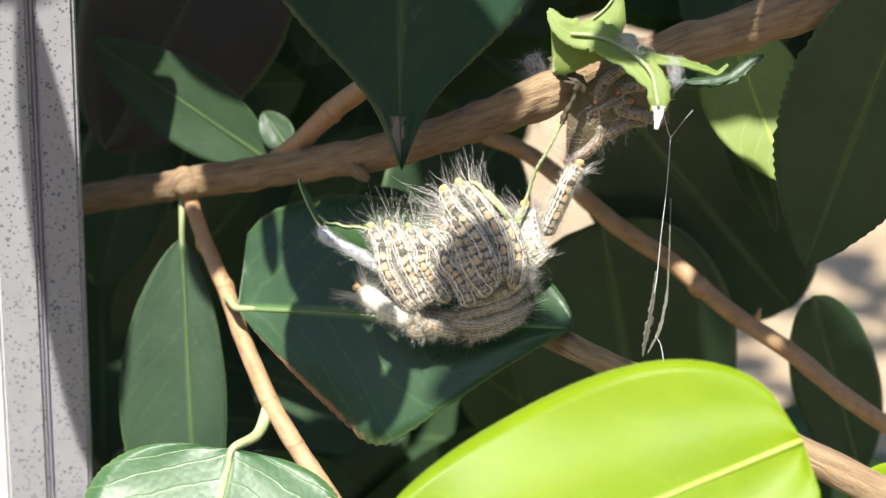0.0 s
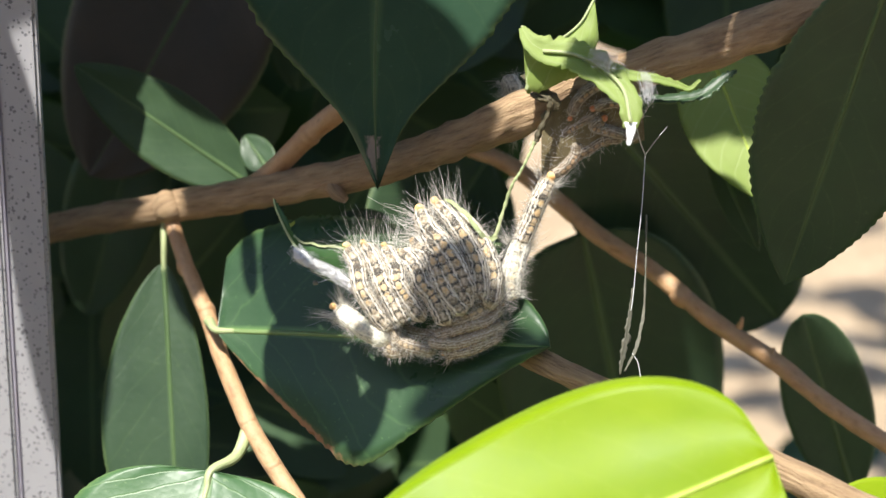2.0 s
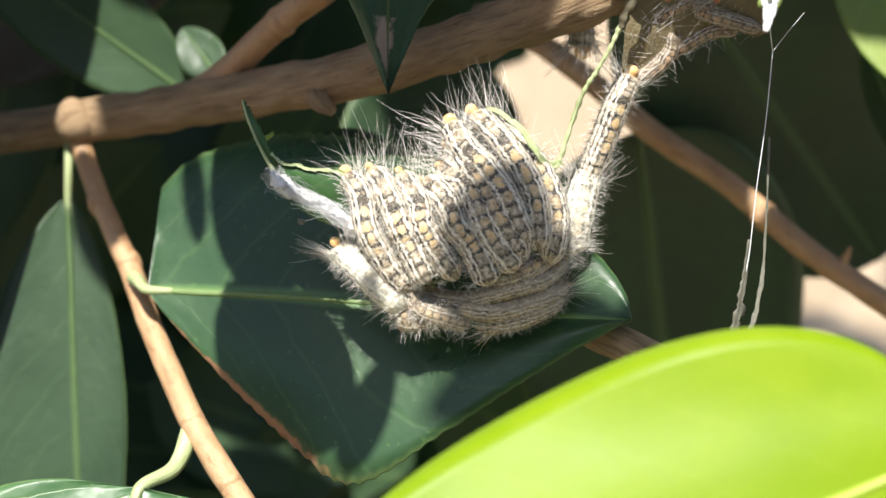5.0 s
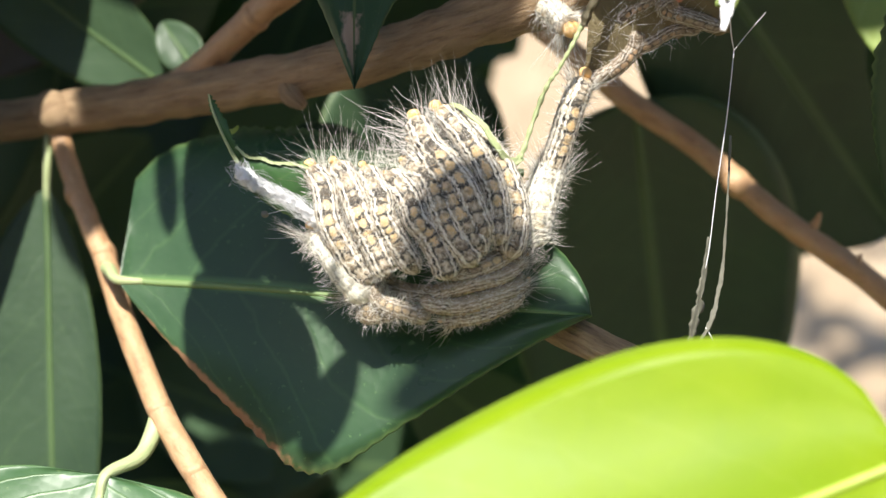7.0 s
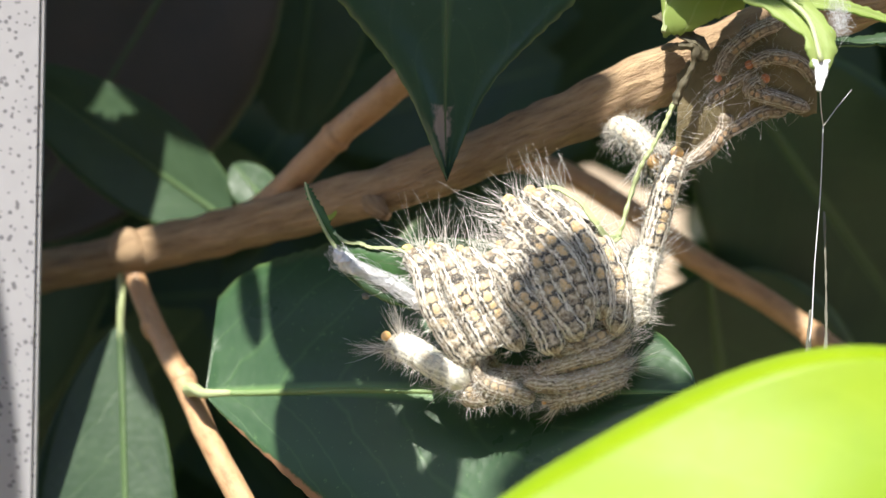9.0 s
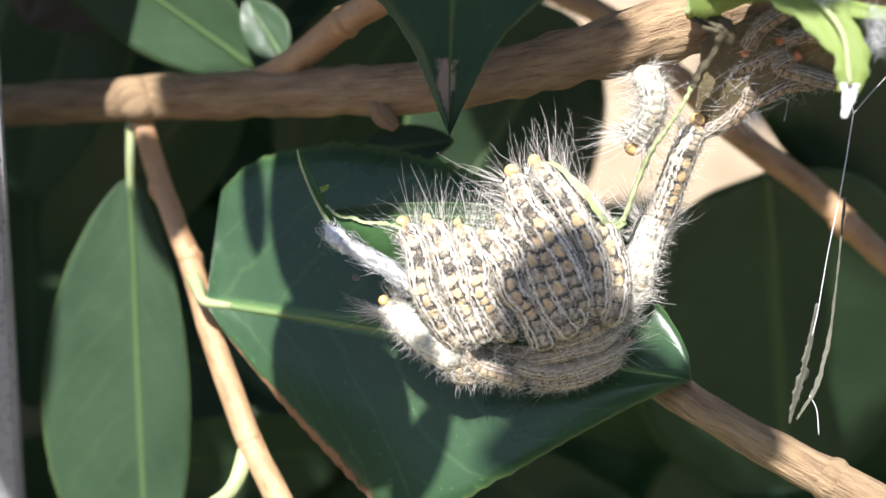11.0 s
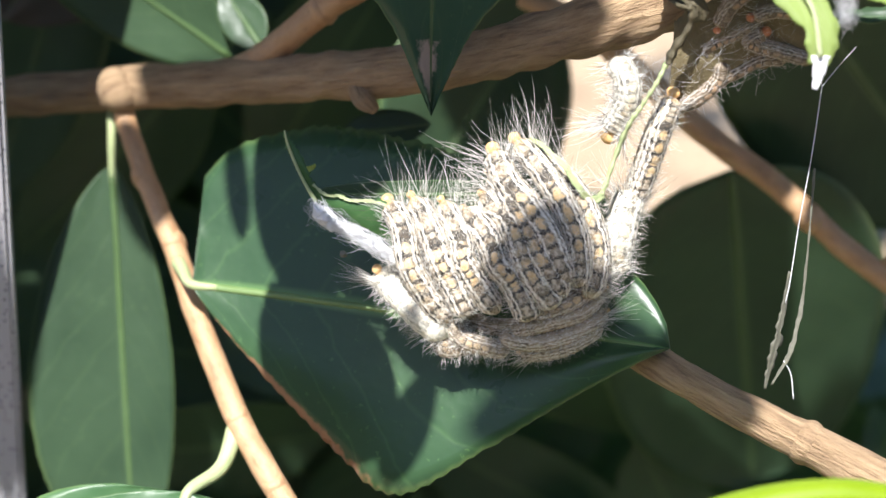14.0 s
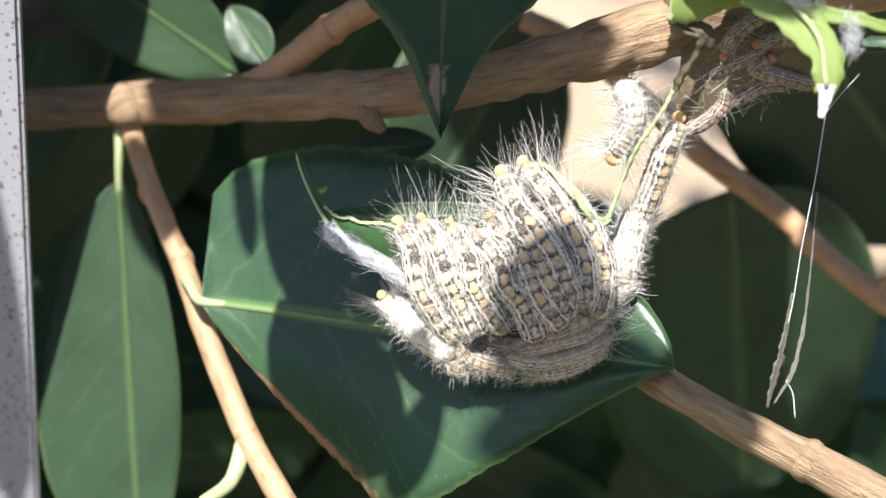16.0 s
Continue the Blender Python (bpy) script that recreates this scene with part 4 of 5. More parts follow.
ruled("sheet", [(0.0217, 0.0076, 0.0285), (0.0250, 0.0068, 0.0308), (0.0290, 0.0066, 0.0335), (0.0340, 0.0066, 0.0360), (0.0390, 0.0069, 0.0372)], [(0.0222, 0.0074, 0.0158), (0.0256, 0.0072, 0.0172), (0.0298, 0.0070, 0.0206), (0.0350, 0.0069, 0.0234), (0.0408, 0.0069, 0.0236)],
      (0.1, -0.9, -0.2), WEB_BROWN, web, "brown silk sheet stretched under the branch", 0.0014, 0.0009, 31, cols=14)

thread = thing("silk_thread", "hanging silk thread with a dry leaf shred", "silk")
HANG = (0.0406, 0.0027, 0.0224)
tube("upper_thread", [(0.0377, -0.0038, 0.0309), (0.0395, 0.0004, 0.0251), HANG], 0.00007, SILK, thread, 12, 5)
tube("side_thread", [(0.0445, 0.0044, 0.0273), (0.0424, 0.0035, 0.0248), HANG], 0.00005, SILK, thread, 12, 5)
tube("main_thread", [HANG, (0.0403, 0.0007, 0.0139), (0.0396, -0.0015, 0.0048), (0.0391, -0.0039, -0.0020), (0.0387, -0.0049, -0.0049)], 0.00007, SILK, thread, 30, 5, "", 0.6)
strip("dry_shred", [(0.0390, -0.0035, -0.0010), (0.0385, -0.0053, -0.0059), (0.0380, -0.0067, -0.0097), (0.0373, -0.0079, -0.0132), (0.0370, -0.0088, -0.0158)], lambda t: 0.00012 + 0.00042 * math.sin(math.pi * t) ** 1.5, (0.5, -0.8, 0.2), DRY, thread, "dry grey leaf shred", 1.2, 40, seed=8)
strip("green_shred", [(0.0413, 0.0019, 0.0113), (0.0413, -0.0015, 0.0016), (0.0411, -0.0040, -0.0052), (0.0399, -0.0070, -0.0107), (0.0378, -0.0086, -0.0152)], lambda t: 0.00008 + 0.00022 * math.sin(math.pi * t ** 2) ** 1.2, (-0.4, -0.8, 0.3), DRY, thread, "thin dry leaf strip", 1.0, 40, seed=9)
tube("end_thread", [(0.0391, -0.0075, -0.0121), (0.0402, -0.0081, -0.0138), (0.0408, -0.0092, -0.0169)], 0.00008, SILK, thread, 12, 4)
crumb = thing("crumb", "tiny pale crumb caught in silk", "debris")
bm = bmesh.new()
bmesh.ops.create_icosphere(bm, subdivisions=2, radius=0.00045, matrix=Matrix.Translation((-0.0186, -0.0036, -0.0012)))
for v in bm.verts:
    v.co += Vector(noise.noise_vector(v.co * 3000)) * 0.0002
part("grain", bm, DRY, crumb)
bm = bmesh.new()
strand(bm, (-0.0186, -0.0036, -0.0012), (-0.0138, -0.0017, 0.0011), Vector((0, 0, -0.0006)), 0.00003)
part("thread", bm, SILK, crumb)

# ---- caterpillars ----
ROWS = [
    [(-0.0131, 0.0010, 0.0042), (-0.0114, -0.0020, 0.0019), (-0.0105, -0.0043, -0.0007), (-0.0093, -0.0052, -0.0032), (-0.0070, -0.0058, -0.0070), (-0.0046, -0.0053, -0.0095)],
    [(-0.0102, 0.0012, 0.0048), (-0.0075, -0.0027, 0.0015), (-0.0065, -0.0050, -0.0008), (-0.0055, -0.0056, -0.0027), (-0.0037, -0.0065, -0.0051), (-0.0021, -0.0067, -0.0075)],
    [(-0.0064, 0.0010, 0.0042), (-0.0040, -0.0033, 0.0020), (-0.0034, -0.0053, -0.0001), (-0.0022, -0.0060, -0.0020), (-0.0006, -0.0069, -0.0043), (0.0015, -0.0072, -0.0071)],
    [(-0.0033, 0.0008, 0.0037), (-0.0006, -0.0040, 0.0019), (0.0006, -0.0061, -0.0001), (0.0025, -0.0068, -0.0021), (0.0044, -0.0078, -0.0048), (0.0056, -0.0079, -0.0072)],
    [(-0.0009, 0.0021, 0.0052), (0.0022, -0.0023, 0.0048), (0.0035, -0.0052, 0.0024), (0.0048, -0.0069, -0.0003), (0.0071, -0.0079, -0.0031), (0.0087, -0.0080, -0.0053)],
    [(-0.0003, 0.0032, 0.0078), (0.0022, -0.0012, 0.0066), (0.0041, -0.0042, 0.0044), (0.0057, -0.0062, 0.0020), (0.0077, -0.0073, -0.0010), (0.0094, -0.0079, -0.0038)],
    [(0.0003, 0.0040, 0.0107), (0.0021, -0.0002, 0.0085), (0.0045, -0.0030, 0.0065), (0.0066, -0.0052, 0.0044), (0.0081, -0.0064, 0.0012), (0.0100, -0.0076, -0.0022)],
    [(0.0028, 0.0045, 0.0119), (0.0066, 0.0001, 0.0094), (0.0090, -0.0028, 0.0070), (0.0106, -0.0048, 0.0035), (0.0114, -0.0060, 0.0003), (0.0116, -0.0071, -0.0028)],
    [(0.0054, 0.0046, 0.0106), (0.0097, 0.0009, 0.0078), (0.0123, -0.0013, 0.0056), (0.0138, -0.0035, 0.0015), (0.0137, -0.0053, -0.0017), (0.0129, -0.0063, -0.0045)],
    [(0.0154, -0.0024, -0.0053), (0.0124, -0.0057, -0.0070), (0.0077, -0.0069, -0.0083), (0.0031, -0.0062, -0.0101)],
    [(0.0158, -0.0028, -0.0085), (0.0119, -0.0060, -0.0096), (0.0068, -0.0071, -0.0109), (0.0019, -0.0059, -0.0112)],
    [(0.0049, -0.0053, -0.0140), (0.0081, -0.0068, -0.0127), (0.0115, -0.0063, -0.0116), (0.0156, -0.0036, -0.0102)],
    [(-0.0042, -0.0046, -0.0095), (-0.0030, -0.0060, -0.0115), (-0.0000, -0.0064, -0.0127), (0.0034, -0.0060, -0.0135)],
    [(-0.0027, -0.0027, -0.0103), (0.0010, -0.0043, -0.0106), (0.0047, -0.0048, -0.0103), (0.0083, -0.0044, -0.0092)],
    [(-0.0079, 0.0011, -0.0013), (-0.0071, -0.0013, -0.0041), (-0.0050, -0.0025, -0.0076), (-0.0012, -0.0034, -0.0102)],
    [(0.0150, -0.0020, -0.0026), (0.0130, -0.0042, -0.0044), (0.0097, -0.0063, -0.0059), (0.0051, -0.0063, -0.0072)],
    [(-0.0074, -0.0029, -0.0109), (-0.0052, -0.0049, -0.0122), (-0.0044, -0.0054, -0.0137), (-0.0003, -0.0044, -0.0131)],
]
for i, line in enumerate(ROWS):
    if i < 9:
        caterpillar("grey and white striped caterpillar with orange spots, packed in the nest", line, FACE, 0.0018, 0.62, 1.2, 100 + i, head=0.6 if i in (0, 6, 7) else 0.38)
    else:
        caterpillar("striped caterpillar, skin browned for shade, lying across the foot of the nest", line, (0, -0.65, -0.75) if i in (9, 10, 11, 13) else FACE, 0.00125, 1.1, 0.9, 100 + i, CATERPILLAR_SHADED, head=0.35)

# one on the left of the nest that lifts its head
PIVOT = Vector((-0.0048, -0.0044, -0.0124))
waver = caterpillar("pale hairy caterpillar lifting its head beside the nest", [Vector(p) - PIVOT for p in ((-0.0139, -0.0016, -0.0046), (-0.0131, -0.0020, -0.0057), (-0.0114, -0.0039, -0.0064), (-0.0081, -0.0053, -0.0088), (-0.0050, -0.0053, -0.0119))],
                    (-0.5, -0.4, 0.8), 0.0020, 1.5, 0.75, 201, CATERPILLAR_CREAM, head=0.45)
waver.location = PIVOT
# two on the chewed stalk
LOW = Vector((0.0169, -0.0002, -0.0036))
lower_climber = caterpillar("hairy caterpillar on the chewed stalk, skin whitened for sunlight", [Vector(p) - LOW for p in ((0.0187, 0.0051, 0.0054), (0.0179, 0.0032, 0.0029), (0.0171, 0.0012, 0.0003), (0.0166, 0.0003, -0.0022), (0.0169, -0.0005, -0.0043))],
                    (0.2, -0.6, 0.8), 0.0021, 1.0, 0.7, 202, CATERPILLAR_SUNLIT, head=0.5)
lower_climber.location = LOW
UPP = Vector((0.0194, 0.0046, 0.0070))
upper_climber = caterpillar("hairy striped caterpillar climbing the chewed stalk", [Vector(p) - UPP for p in ((0.0222, 0.0065, 0.0184), (0.0215, 0.0056, 0.0156), (0.0206, 0.0052, 0.0117), (0.0195, 0.0047, 0.0073), (0.0189, 0.0047, 0.0044))],
                    (0.3, -0.8, 0.4), 0.0019, 0.9, 0.7, 203, CATERPILLAR, head=0.6)
upper_climber.location = UPP
# one that climbs out from behind the branch
hanger = caterpillar("hairy caterpillar curling down from the branch, skin whitened for sunlight", [(-0.0006, 0.0, -0.0056), (0.0004, -0.0002, -0.0034), (0.0009, -0.0003, -0.0008), (0.0004, 0.0004, 0.0018), (-0.0012, 0.0022, 0.0040)],
                    (0.1, -0.7, 0.6), 0.0018, 1.5, 1.0, 204, CATERPILLAR_SUNLIT, head=0.85)
# some in the shade on the underside of the branch
UNDER = [
    [(0.0272, 0.0062, 0.0283), (0.0285, 0.0060, 0.0316), (0.0317, 0.0062, 0.0343), (0.0353, 0.0066, 0.0359)],
    [(0.0330, 0.0058, 0.0280), (0.0314, 0.0060, 0.0266), (0.0351, 0.0062, 0.0255), (0.0397, 0.0066, 0.0242)],
    [(0.0226, 0.0075, 0.0163), (0.0259, 0.0072, 0.0179), (0.0283, 0.0070, 0.0209), (0.0286, 0.0070, 0.0235)],
    [(0.0312, 0.0060, 0.0300), (0.0341, 0.0058, 0.0311), (0.0379, 0.0062, 0.0304), (0.0402, 0.0066, 0.0278)],
    [(0.0249, 0.0075, 0.0227), (0.0266, 0.0068, 0.0257), (0.0291, 0.0066, 0.0273), (0.0321, 0.0066, 0.0291)],
    [(0.0251, 0.0078, 0.0196), (0.0295, 0.0074, 0.0214), (0.0331, 0.0072, 0.0237), (0.0368, 0.0072, 0.0242)],
]
for i, line in enumerate(UNDER):
    caterpillar("olive brown hairy caterpillar under the branch in web", line, (0.1, -0.9, -0.2), 0.0011, 0.15, 1.3, 300 + i, CATERPILLAR_OLIVE, HEAD_RED, group="caterpillars on the branch", head=0.75)

# ---- foliage around ----
rnd = random.Random(40)
R0, U0, N0 = Vector((1, 0.01, 0.027)), Vector((-0.029, 0.336, 0.9415)), Vector((0, 0.942, -0.336))
GAPS = [((0.0225, 0.0587, -0.0142), (0.0464, 0.4751, -0.1563), 0.016), ((0.0267, 0.0581, -0.0156), (0.0896, 0.4559, -0.2103), 0.016), ((0.0315, 0.0573, -0.0180), (0.1012, 0.4538, -0.2161), 0.012), ((0.0251, 0.0637, 0.0001), (0.0865, 0.4982, -0.0914), 0.016),
        ((0.0668, 0.0509, -0.0358), (0.1382, 0.4591, -0.2010), 0.020), ((0.0788, 0.0527, -0.0309), (0.1629, 0.4628, -0.1909), 0.022), ((0.0919, 0.0553, -0.0237), (0.1901, 0.4681, -0.1760), 0.030), ((0.0672, 0.0469, -0.0472), (0.1389, 0.4507, -0.2247), 0.016),
        ((0.0693, 0.0544, -0.0261), (0.1934, 0.4756, -0.1548), 0.014), ((0.0689, 0.0516, -0.0340), (0.1928, 0.4398, -0.2552), 0.010)]


def clear(c, extra):
    for a, b, r in GAPS:
        a, b = Vector(a), Vector(b)
        t = max(0, min(1, (c - a).dot(b - a) / (b - a).length_squared))
        if (c - a.lerp(b, t)).length < r + extra:
            return False
    return True


spots = []
for i in range(-9, 10):
    for j in range(-8, 8):
        for layer in (0, 1):
            d = 0.12 + 0.06 * layer + rnd.uniform(-0.02, 0.03)
            c = R0 * (i * 0.02 + rnd.uniform(-0.009, 0.009)) + U0 * (j * 0.019 + rnd.uniform(-0.009, 0.009)) + N0 * d
            if clear(c, 0.016):
                spots.append((c, Vector((rnd.uniform(-1, 1), rnd.uniform(-0.3, 0.3), rnd.uniform(-1, 0.2))), Vector((rnd.uniform(-0.5, 0.5), -1, rnd.uniform(-0.2, 0.8))), rnd.uniform(0.04, 0.06), rnd.uniform(0.022, 0.032)))
# Unseen mat of lower leaves, added to block light bounced off the soil.
for i in range(-13, 14):
    for j in range(-6, 17):
        c = Vector((i * 0.025 + rnd.uniform(-0.01, 0.01), j * 0.024 + rnd.uniform(-0.01, 0.01), rnd.uniform(-0.25, -0.20)))
        spots.append((c, Vector((rnd.uniform(-1, 1), rnd.uniform(-1, 1), rnd.uniform(-0.3, 0.2))), Vector((rnd.uniform(-0.4, 0.4), rnd.uniform(-0.6, 0.2), 1)), rnd.uniform(0.045, 0.065), rnd.uniform(0.025, 0.034)))
foliage("shrub_foliage", "dark green camellia foliage in the depth of the shrub, with unseen lower leaves added", spots, LEAF, 41)
spots = []


def overhead(target, reach, way, length, width):
    """Adds an unseen leaf on the sun's side of a target, to shade it."""
    spots.append((Vector(target) + SUN_DIR * reach, Vector(way), SUN_DIR.copy(), length, width))


along = Vector((-0.0010, 0.0218, 0.0166)) - Vector((-0.0701, 0.0543, -0.0085))
for p, run in (((-0.0760, 0.0569, -0.0102), 0.042), ((-0.0365, 0.0420, 0.0017), 0.031), ((-0.0165, 0.0299, 0.0095), 0.034), ((0.0011, 0.0212, 0.0177), 0.034)):
    overhead(p, 0.24, along, run, 0.017)
overhead((0.0372, 0.0483, -0.0050), 0.2, Vector((0.0267, 0.0558, -0.0042)) - Vector((0.0086, 0.0670, 0.0032)), 0.031, 0.026)
overhead((0.0321, 0.0601, 0.0089), 0.2, Vector((0.0267, 0.0558, -0.0042)) - Vector((0.0086, 0.0670, 0.0032)), 0.030, 0.012)
E1 = Vector((0.9754, 0.0, 0.2204))
E2 = Vector((-0.0926, 0.9075, 0.4097))
# unseen leaves added to shade the middle of the large leaf
overhead((-0.0220, 0.0285, -0.0105), 0.12, E2 + E1 * 0.1, 0.040, 0.017)
overhead((-0.0120, 0.0290, -0.0105), 0.14, E2 + E1 * 0.1, 0.032, 0.016)
overhead((-0.0185, 0.0085, -0.0330), 0.13, E2 - E1 * 0.5, 0.028, 0.017)
overhead((-0.0010, 0.0185, 0.0034), 0.10, E1, 0.026, 0.011)
overhead((0.0600, 0.0374, -0.0183), 0.2, Vector((0.0117, -0.0061, -0.008)), 0.022, 0.024)
overhead((-0.0340, 0.0259, -0.0069), 0.16, E2, 0.018, 0.0036)
overhead((0.0088, -0.0067, -0.0193), 0.42, Vector((0.0099, 0.0003, 0.0064)), 0.026, 0.009)
overhead((-0.0167, 0.0120, -0.0104), 0.12, E1, 0.015, 0.008)
overhead((0.0165, -0.0042, -0.0135), 0.25, E1, 0.013, 0.0085)
overhead((-0.0090, -0.0040, -0.0268), 0.15, Vector((0.003, 0.004, 0.0065)), 0.017, 0.0065)
overhead((-0.0690, 0.0360, -0.0350), 0.20, U0, 0.066, 0.0125)
# unseen leaves added to shade the lower side of the nest
overhead((0.0062, -0.0092, -0.0018), 0.36, E2 + E1 * 0.6, 0.022, 0.0155)
overhead((0.0090, -0.0080, -0.0100), 0.36, E1, 0.020, 0.008)
for i in range(6):
    for j in range(4):
        overhead(E1 * (0.006 + 0.016 * i) + E2 * (0.047 + 0.014 * j), 0.28, E1 + E2 * (0.3 * (i % 3) - 0.3), 0.030, 0.020)
for i in range(4):
    for j in range(4):
        overhead(E1 * (-0.100 + 0.018 * i) + E2 * (0.078 + 0.015 * j), 0.3, E1 + E2 * (0.4 * (j % 2) - 0.2), 0.032, 0.021)
overhead((0.0368, 0.0078, 0.0258), 0.2, Vector((0.0135, 0.002, 0.006)), 0.018, 0.010)
overhead((0.0288, -0.0084, -0.0167), 0.25, Vector((0.0472, -0.0172, -0.0213)) - Vector((0.0205, -0.0003, -0.0156)), 0.018, 0.011)
for p in ((0.0647, 0.0014, 0.0396), (0.0707, 0.0044, 0.0243), (0.0702, 0.0060, 0.0109), (0.0758, -0.0053, 0.0446), (0.0781, -0.0061, 0.0307)):
    overhead(p, 0.3, U0 - R0 * 0.4, 0.034, 0.024)
overhead((-0.0485, 0.0384, -0.0143), 0.2, Vector((-0.0433, 0.0290, -0.0198)) - Vector((-0.0529, 0.0468, -0.0056)), 0.019, 0.010)
overhead((0.0207, 0.0600, -0.0013), 0.2, Vector((0.0267, 0.0558, -0.0042)) - Vector((0.0086, 0.0670, 0.0032)), 0.034, 0.014)
for p in ((-0.0763, 0.0814, 0.0197), (-0.0572, 0.0776, 0.0212), (-0.0380, 0.0703, 0.0185), (-0.0709, 0.0756, 0.0035), (-0.0801, 0.0795, 0.0086), (-0.0617, 0.0848, 0.0295)):
    overhead(p, 0.13, R0, 0.048, 0.032)
# Unseen leaf layers above, added to darken the depth of the shrub.
for i in range(-10, 11):
    for j in range(0, 16):
        for layer in (0, 1, 2):
            x = i * 0.024 + rnd.uniform(-0.01, 0.01)
            c = Vector((x, (0.045 if x < -0.045 else 0.005) + j * 0.022 + rnd.uniform(-0.01, 0.01), 0.165 + 0.028 * layer + 0.12 * (j / 16) + rnd.uniform(-0.012, 0.012)))
            spots.append((c, Vector((rnd.uniform(-1, 1), rnd.uniform(-1, 1), rnd.uniform(-0.5, 0.2))), Vector((rnd.uniform(-0.4, 0.4), rnd.uniform(-0.6, 0.2), 1)), rnd.uniform(0.045, 0.065), rnd.uniform(0.025, 0.034)))
# Sparse unseen leaves, added to dapple the soil.
for i in range(60):
    c = Vector((rnd.uniform(0.02, 0.36), rnd.uniform(0.35, 1.0), rnd.uniform(0.34, 0.46)))
    spots.append((c, Vector((rnd.uniform(-1, 1), rnd.uniform(-1, 1), rnd.uniform(-0.3, 0.2))), Vector((rnd.uniform(-0.4, 0.4), rnd.uniform(-0.6, 0.2), 1)), rnd.uniform(0.05, 0.08), rnd.uniform(0.028, 0.042)))
foliage("shrub_canopy", "added unseen camellia leaves overhead that cast the shade", spots, LEAF, 42)

FRONT_SWAY = [(0, -0.0018, 0, -0.0006), (0.5, -0.0013, 0, -0.0010), (1, -0.0026, 0, 0.0002), (1.5, -0.0014, 0, -0.0002), (2, -0.0020, 0, -0.0010), (2.5, -0.0032, 0, -0.0006), (3, -0.0039, 0, -0.0002), (3.5, -0.0044, 0, 0.0007), (4, -0.0078, 0, 0.0026),
              (6.5, -0.0072, 0, 0.0029), (7, -0.0066, 0, 0.0013), (7.5, -0.0064, 0, 0.0008), (8, -0.0074, 0, 0.0017), (8.5, -0.0079, 0, 0.0027), (11, -0.0028, 0, -0.0036), (16, -0.0028, 0, -0.0036)]
STRIP_SHIFT = [(0, -0.0031), (0.5, -0.0035), (1.5, -0.0068), (2.0, -0.0058), (2.5, -0.0035), (3.5, -0.0001), (4.2, 0.0012), (8.5, 0.0045), (8.7, 0.0045), (11.0, -0.0005), (12.5, 0.0010), (13.5, 0.0015), (16, 0.0030)]


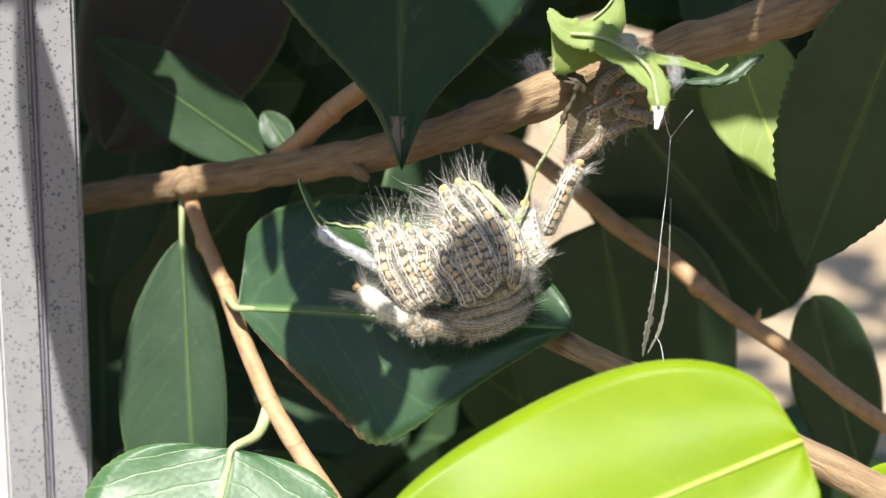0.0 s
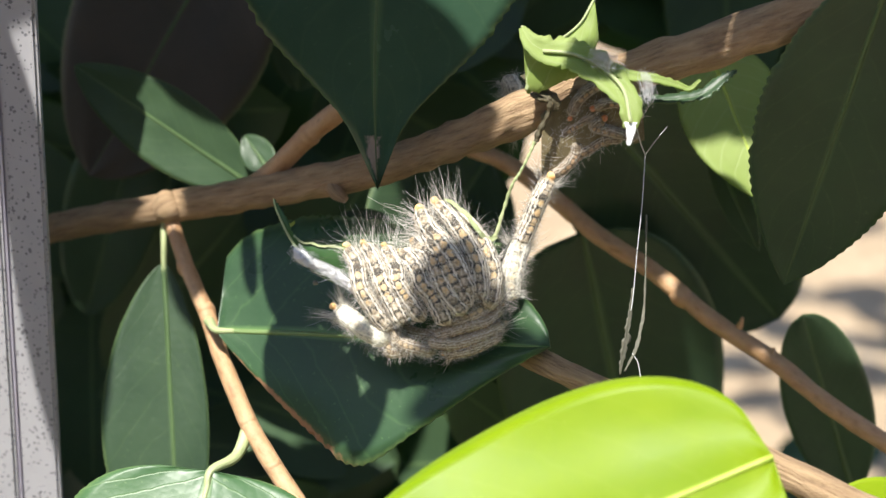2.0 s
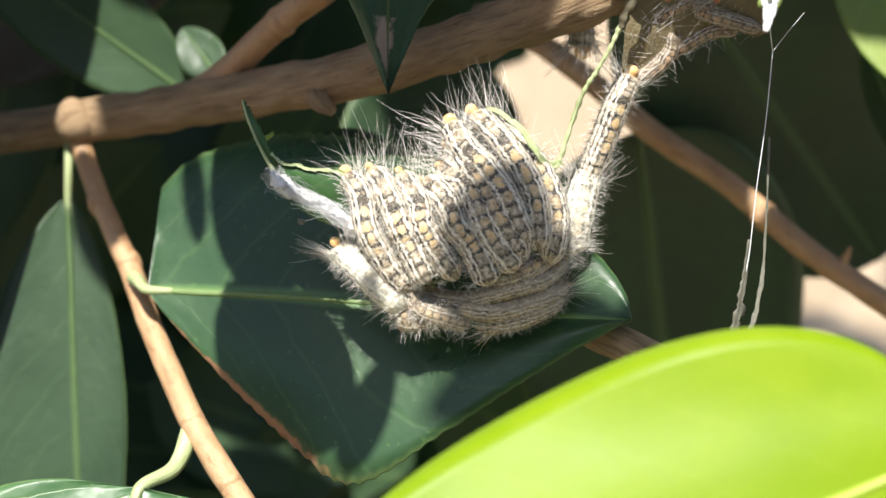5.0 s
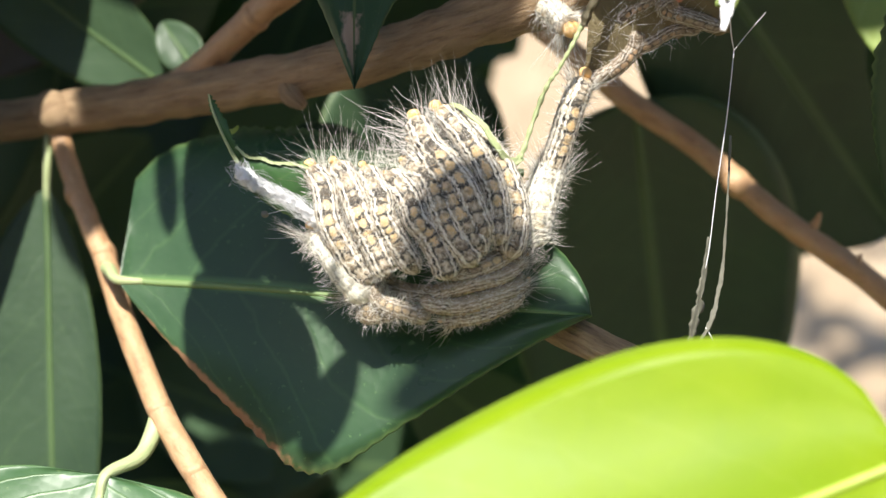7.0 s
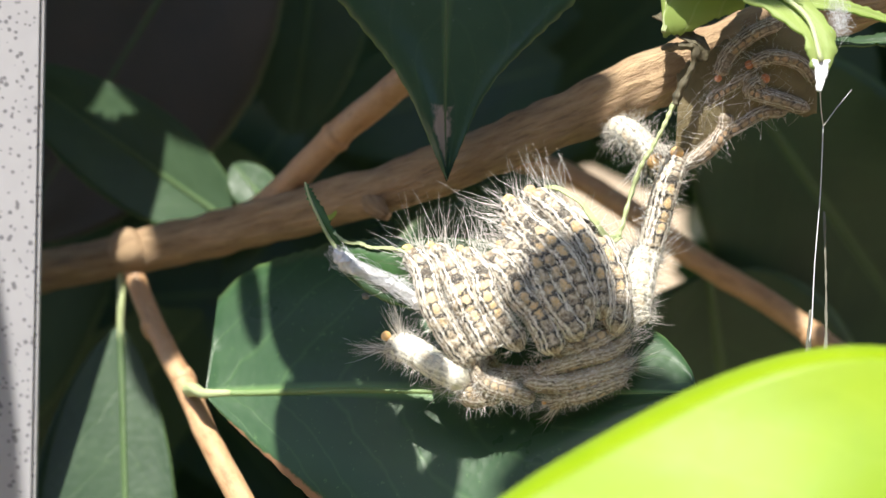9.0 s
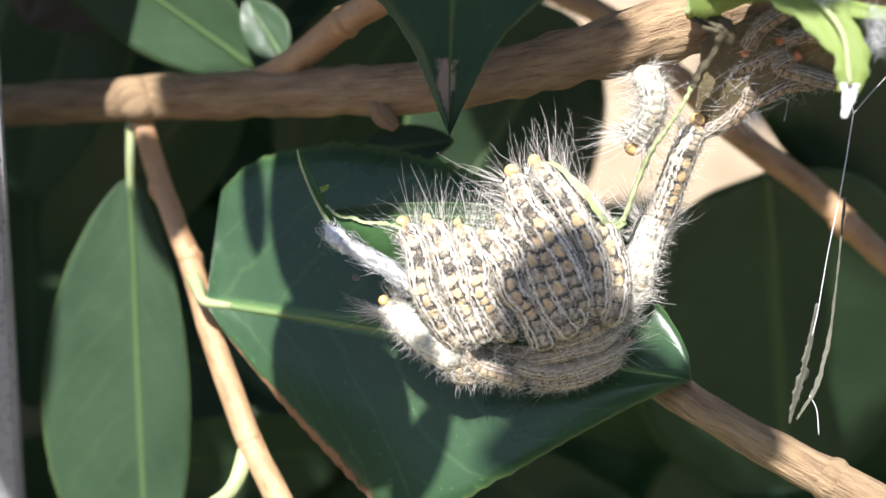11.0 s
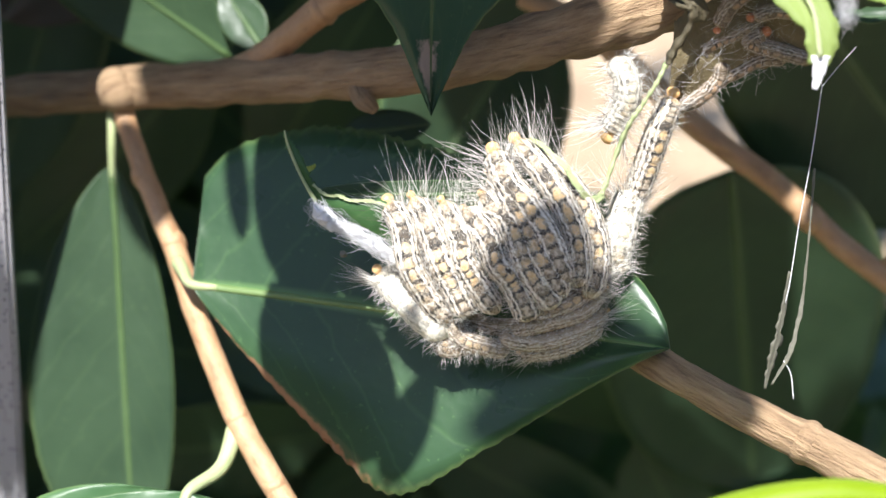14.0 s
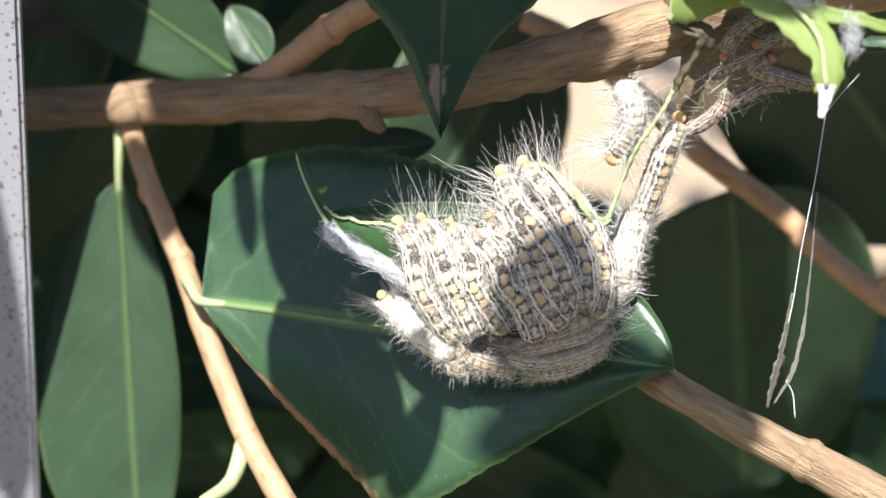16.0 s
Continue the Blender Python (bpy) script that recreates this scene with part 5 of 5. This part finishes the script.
def motions():
    # the nest's left caterpillar lifts and lowers its head
    p = PIVOT
    walk(waver, [(t, pose(p.x, p.y, p.z, 0, a, 0)) for t, a in ((0, -14), (2.5, -12), (4.2, -6), (6.3, 6), (7.0, 8), (8.0, -12), (8.7, -14), (10.8, -8), (12.5, -8), (14.5, 0), (16, -6))])
    walk(lower_climber, [(t, Matrix.Translation(LOW + Vector(o)) @ pose(0, 0, 0, 0, a, 0)) for t, o, a in ((0, (0.001, -0.001, 0.003), -30), (1.0, (0.0005, 0, 0.001), -8), (2.5, (0, 0, -0.001), 0), (6.3, (0, 0, -0.0005), 0), (14.5, (0, 0, 0), 0), (16, (0, 0, 0), 0))])
    walk(upper_climber, [(t, Matrix.Translation(UPP + Vector(o)) @ pose(0, 0, 0, 0, a, 0)) for t, o, a in ((0, (0, 0, -0.002), 10), (2.5, (-0.0005, 0, -0.001), 8), (4.2, (0, 0, 0), 6), (6.3, (-0.0008, 0, -0.0015), 2), (8.7, (-0.0005, 0, -0.001), 0), (14.5, (0, 0, 0), 0), (16, (0, 0, 0), 0))])
    walk(hanger, [(t, pose(x, y, z, 0, a, c)) for t, x, y, z, a, c in ((0, 0.0165, 0.0262, 0.0268, 0, 0), (2.0, 0.0166, 0.0262, 0.0266, 0, 0), (3.0, 0.0173, 0.0235, 0.0254, 0, 0), (3.5, 0.0176, 0.0220, 0.0248, 0, 0), (4.2, 0.0176, 0.0218, 0.0247, 0, 0), (5.2, 0.0158, 0.0180, 0.0234, -45, -30), (6.3, 0.0153, 0.0140, 0.0240, -88, -52),
                  (7.0, 0.0165, 0.0139, 0.0238, -88, -52), (8.0, 0.0168, 0.0134, 0.0216, -85, -52), (8.7, 0.0162, 0.0129, 0.0194, -80, -50), (9.7, 0.0160, 0.0100, 0.0197, -40, -25), (10.8, 0.0160, 0.0072, 0.0201, 0, 0), (12.5, 0.0162, 0.0070, 0.0197, 0, 0), (14.5, 0.0160, 0.0066, 0.0184, 0, 0), (16, 0.0158, 0.0067, 0.0187, 0, 0))])
    walk(front_leaf, [(t, pose(x, y, z)) for t, x, y, z in FRONT_SWAY])
    # the shrub leans against the strip beside it
    for ob in (post, board):
        walk(ob, [(t, pose(x, 0, 0)) for t, x in STRIP_SHIFT])
    # leaves and twig behind the nest sway in the wind
    sway = [(0, 0), (1.0, 0.0015), (2.5, 0.004), (3.5, 0.009), (4.2, 0.009), (6.3, 0.0105), (7.0, 0.0142), (8.0, 0.0130), (8.7, 0.0095), (10.8, 0.007), (12.5, 0.0075), (13.5, 0.005), (16, 0.0028)]
    for ob, mid, late, fall in ((rtwig, 0.0, 0.0, 0.0), (right_leaf_a, 0.010, 0.009, 0.002), (right_leaf_b, 0.005, 0.010, -0.0085)):
        walk(ob, [(t, pose(-0.15 * z + (late if t > 10 else mid if t > 6 else 0), 0, z + (fall if t > 10 else 0))) for t, z in sway])
    walk(right_leaf_d, [(t, pose(x, 0, z)) for t, x, z in ((0, 0, 0), (2.5, 0.002, 0), (3.5, 0.012, -0.004), (6.3, 0.016, -0.006), (16, 0.016, -0.006))])
    for ob in (lit_leaf, narrow_leaf):
        walk(ob, [(t, pose(x, 0, 0.3 * x)) for t, x in ((0, 0), (2.0, 0), (3.5, 0.003), (6.3, 0.012), (8.7, 0.014), (16, 0.014))])


motions()
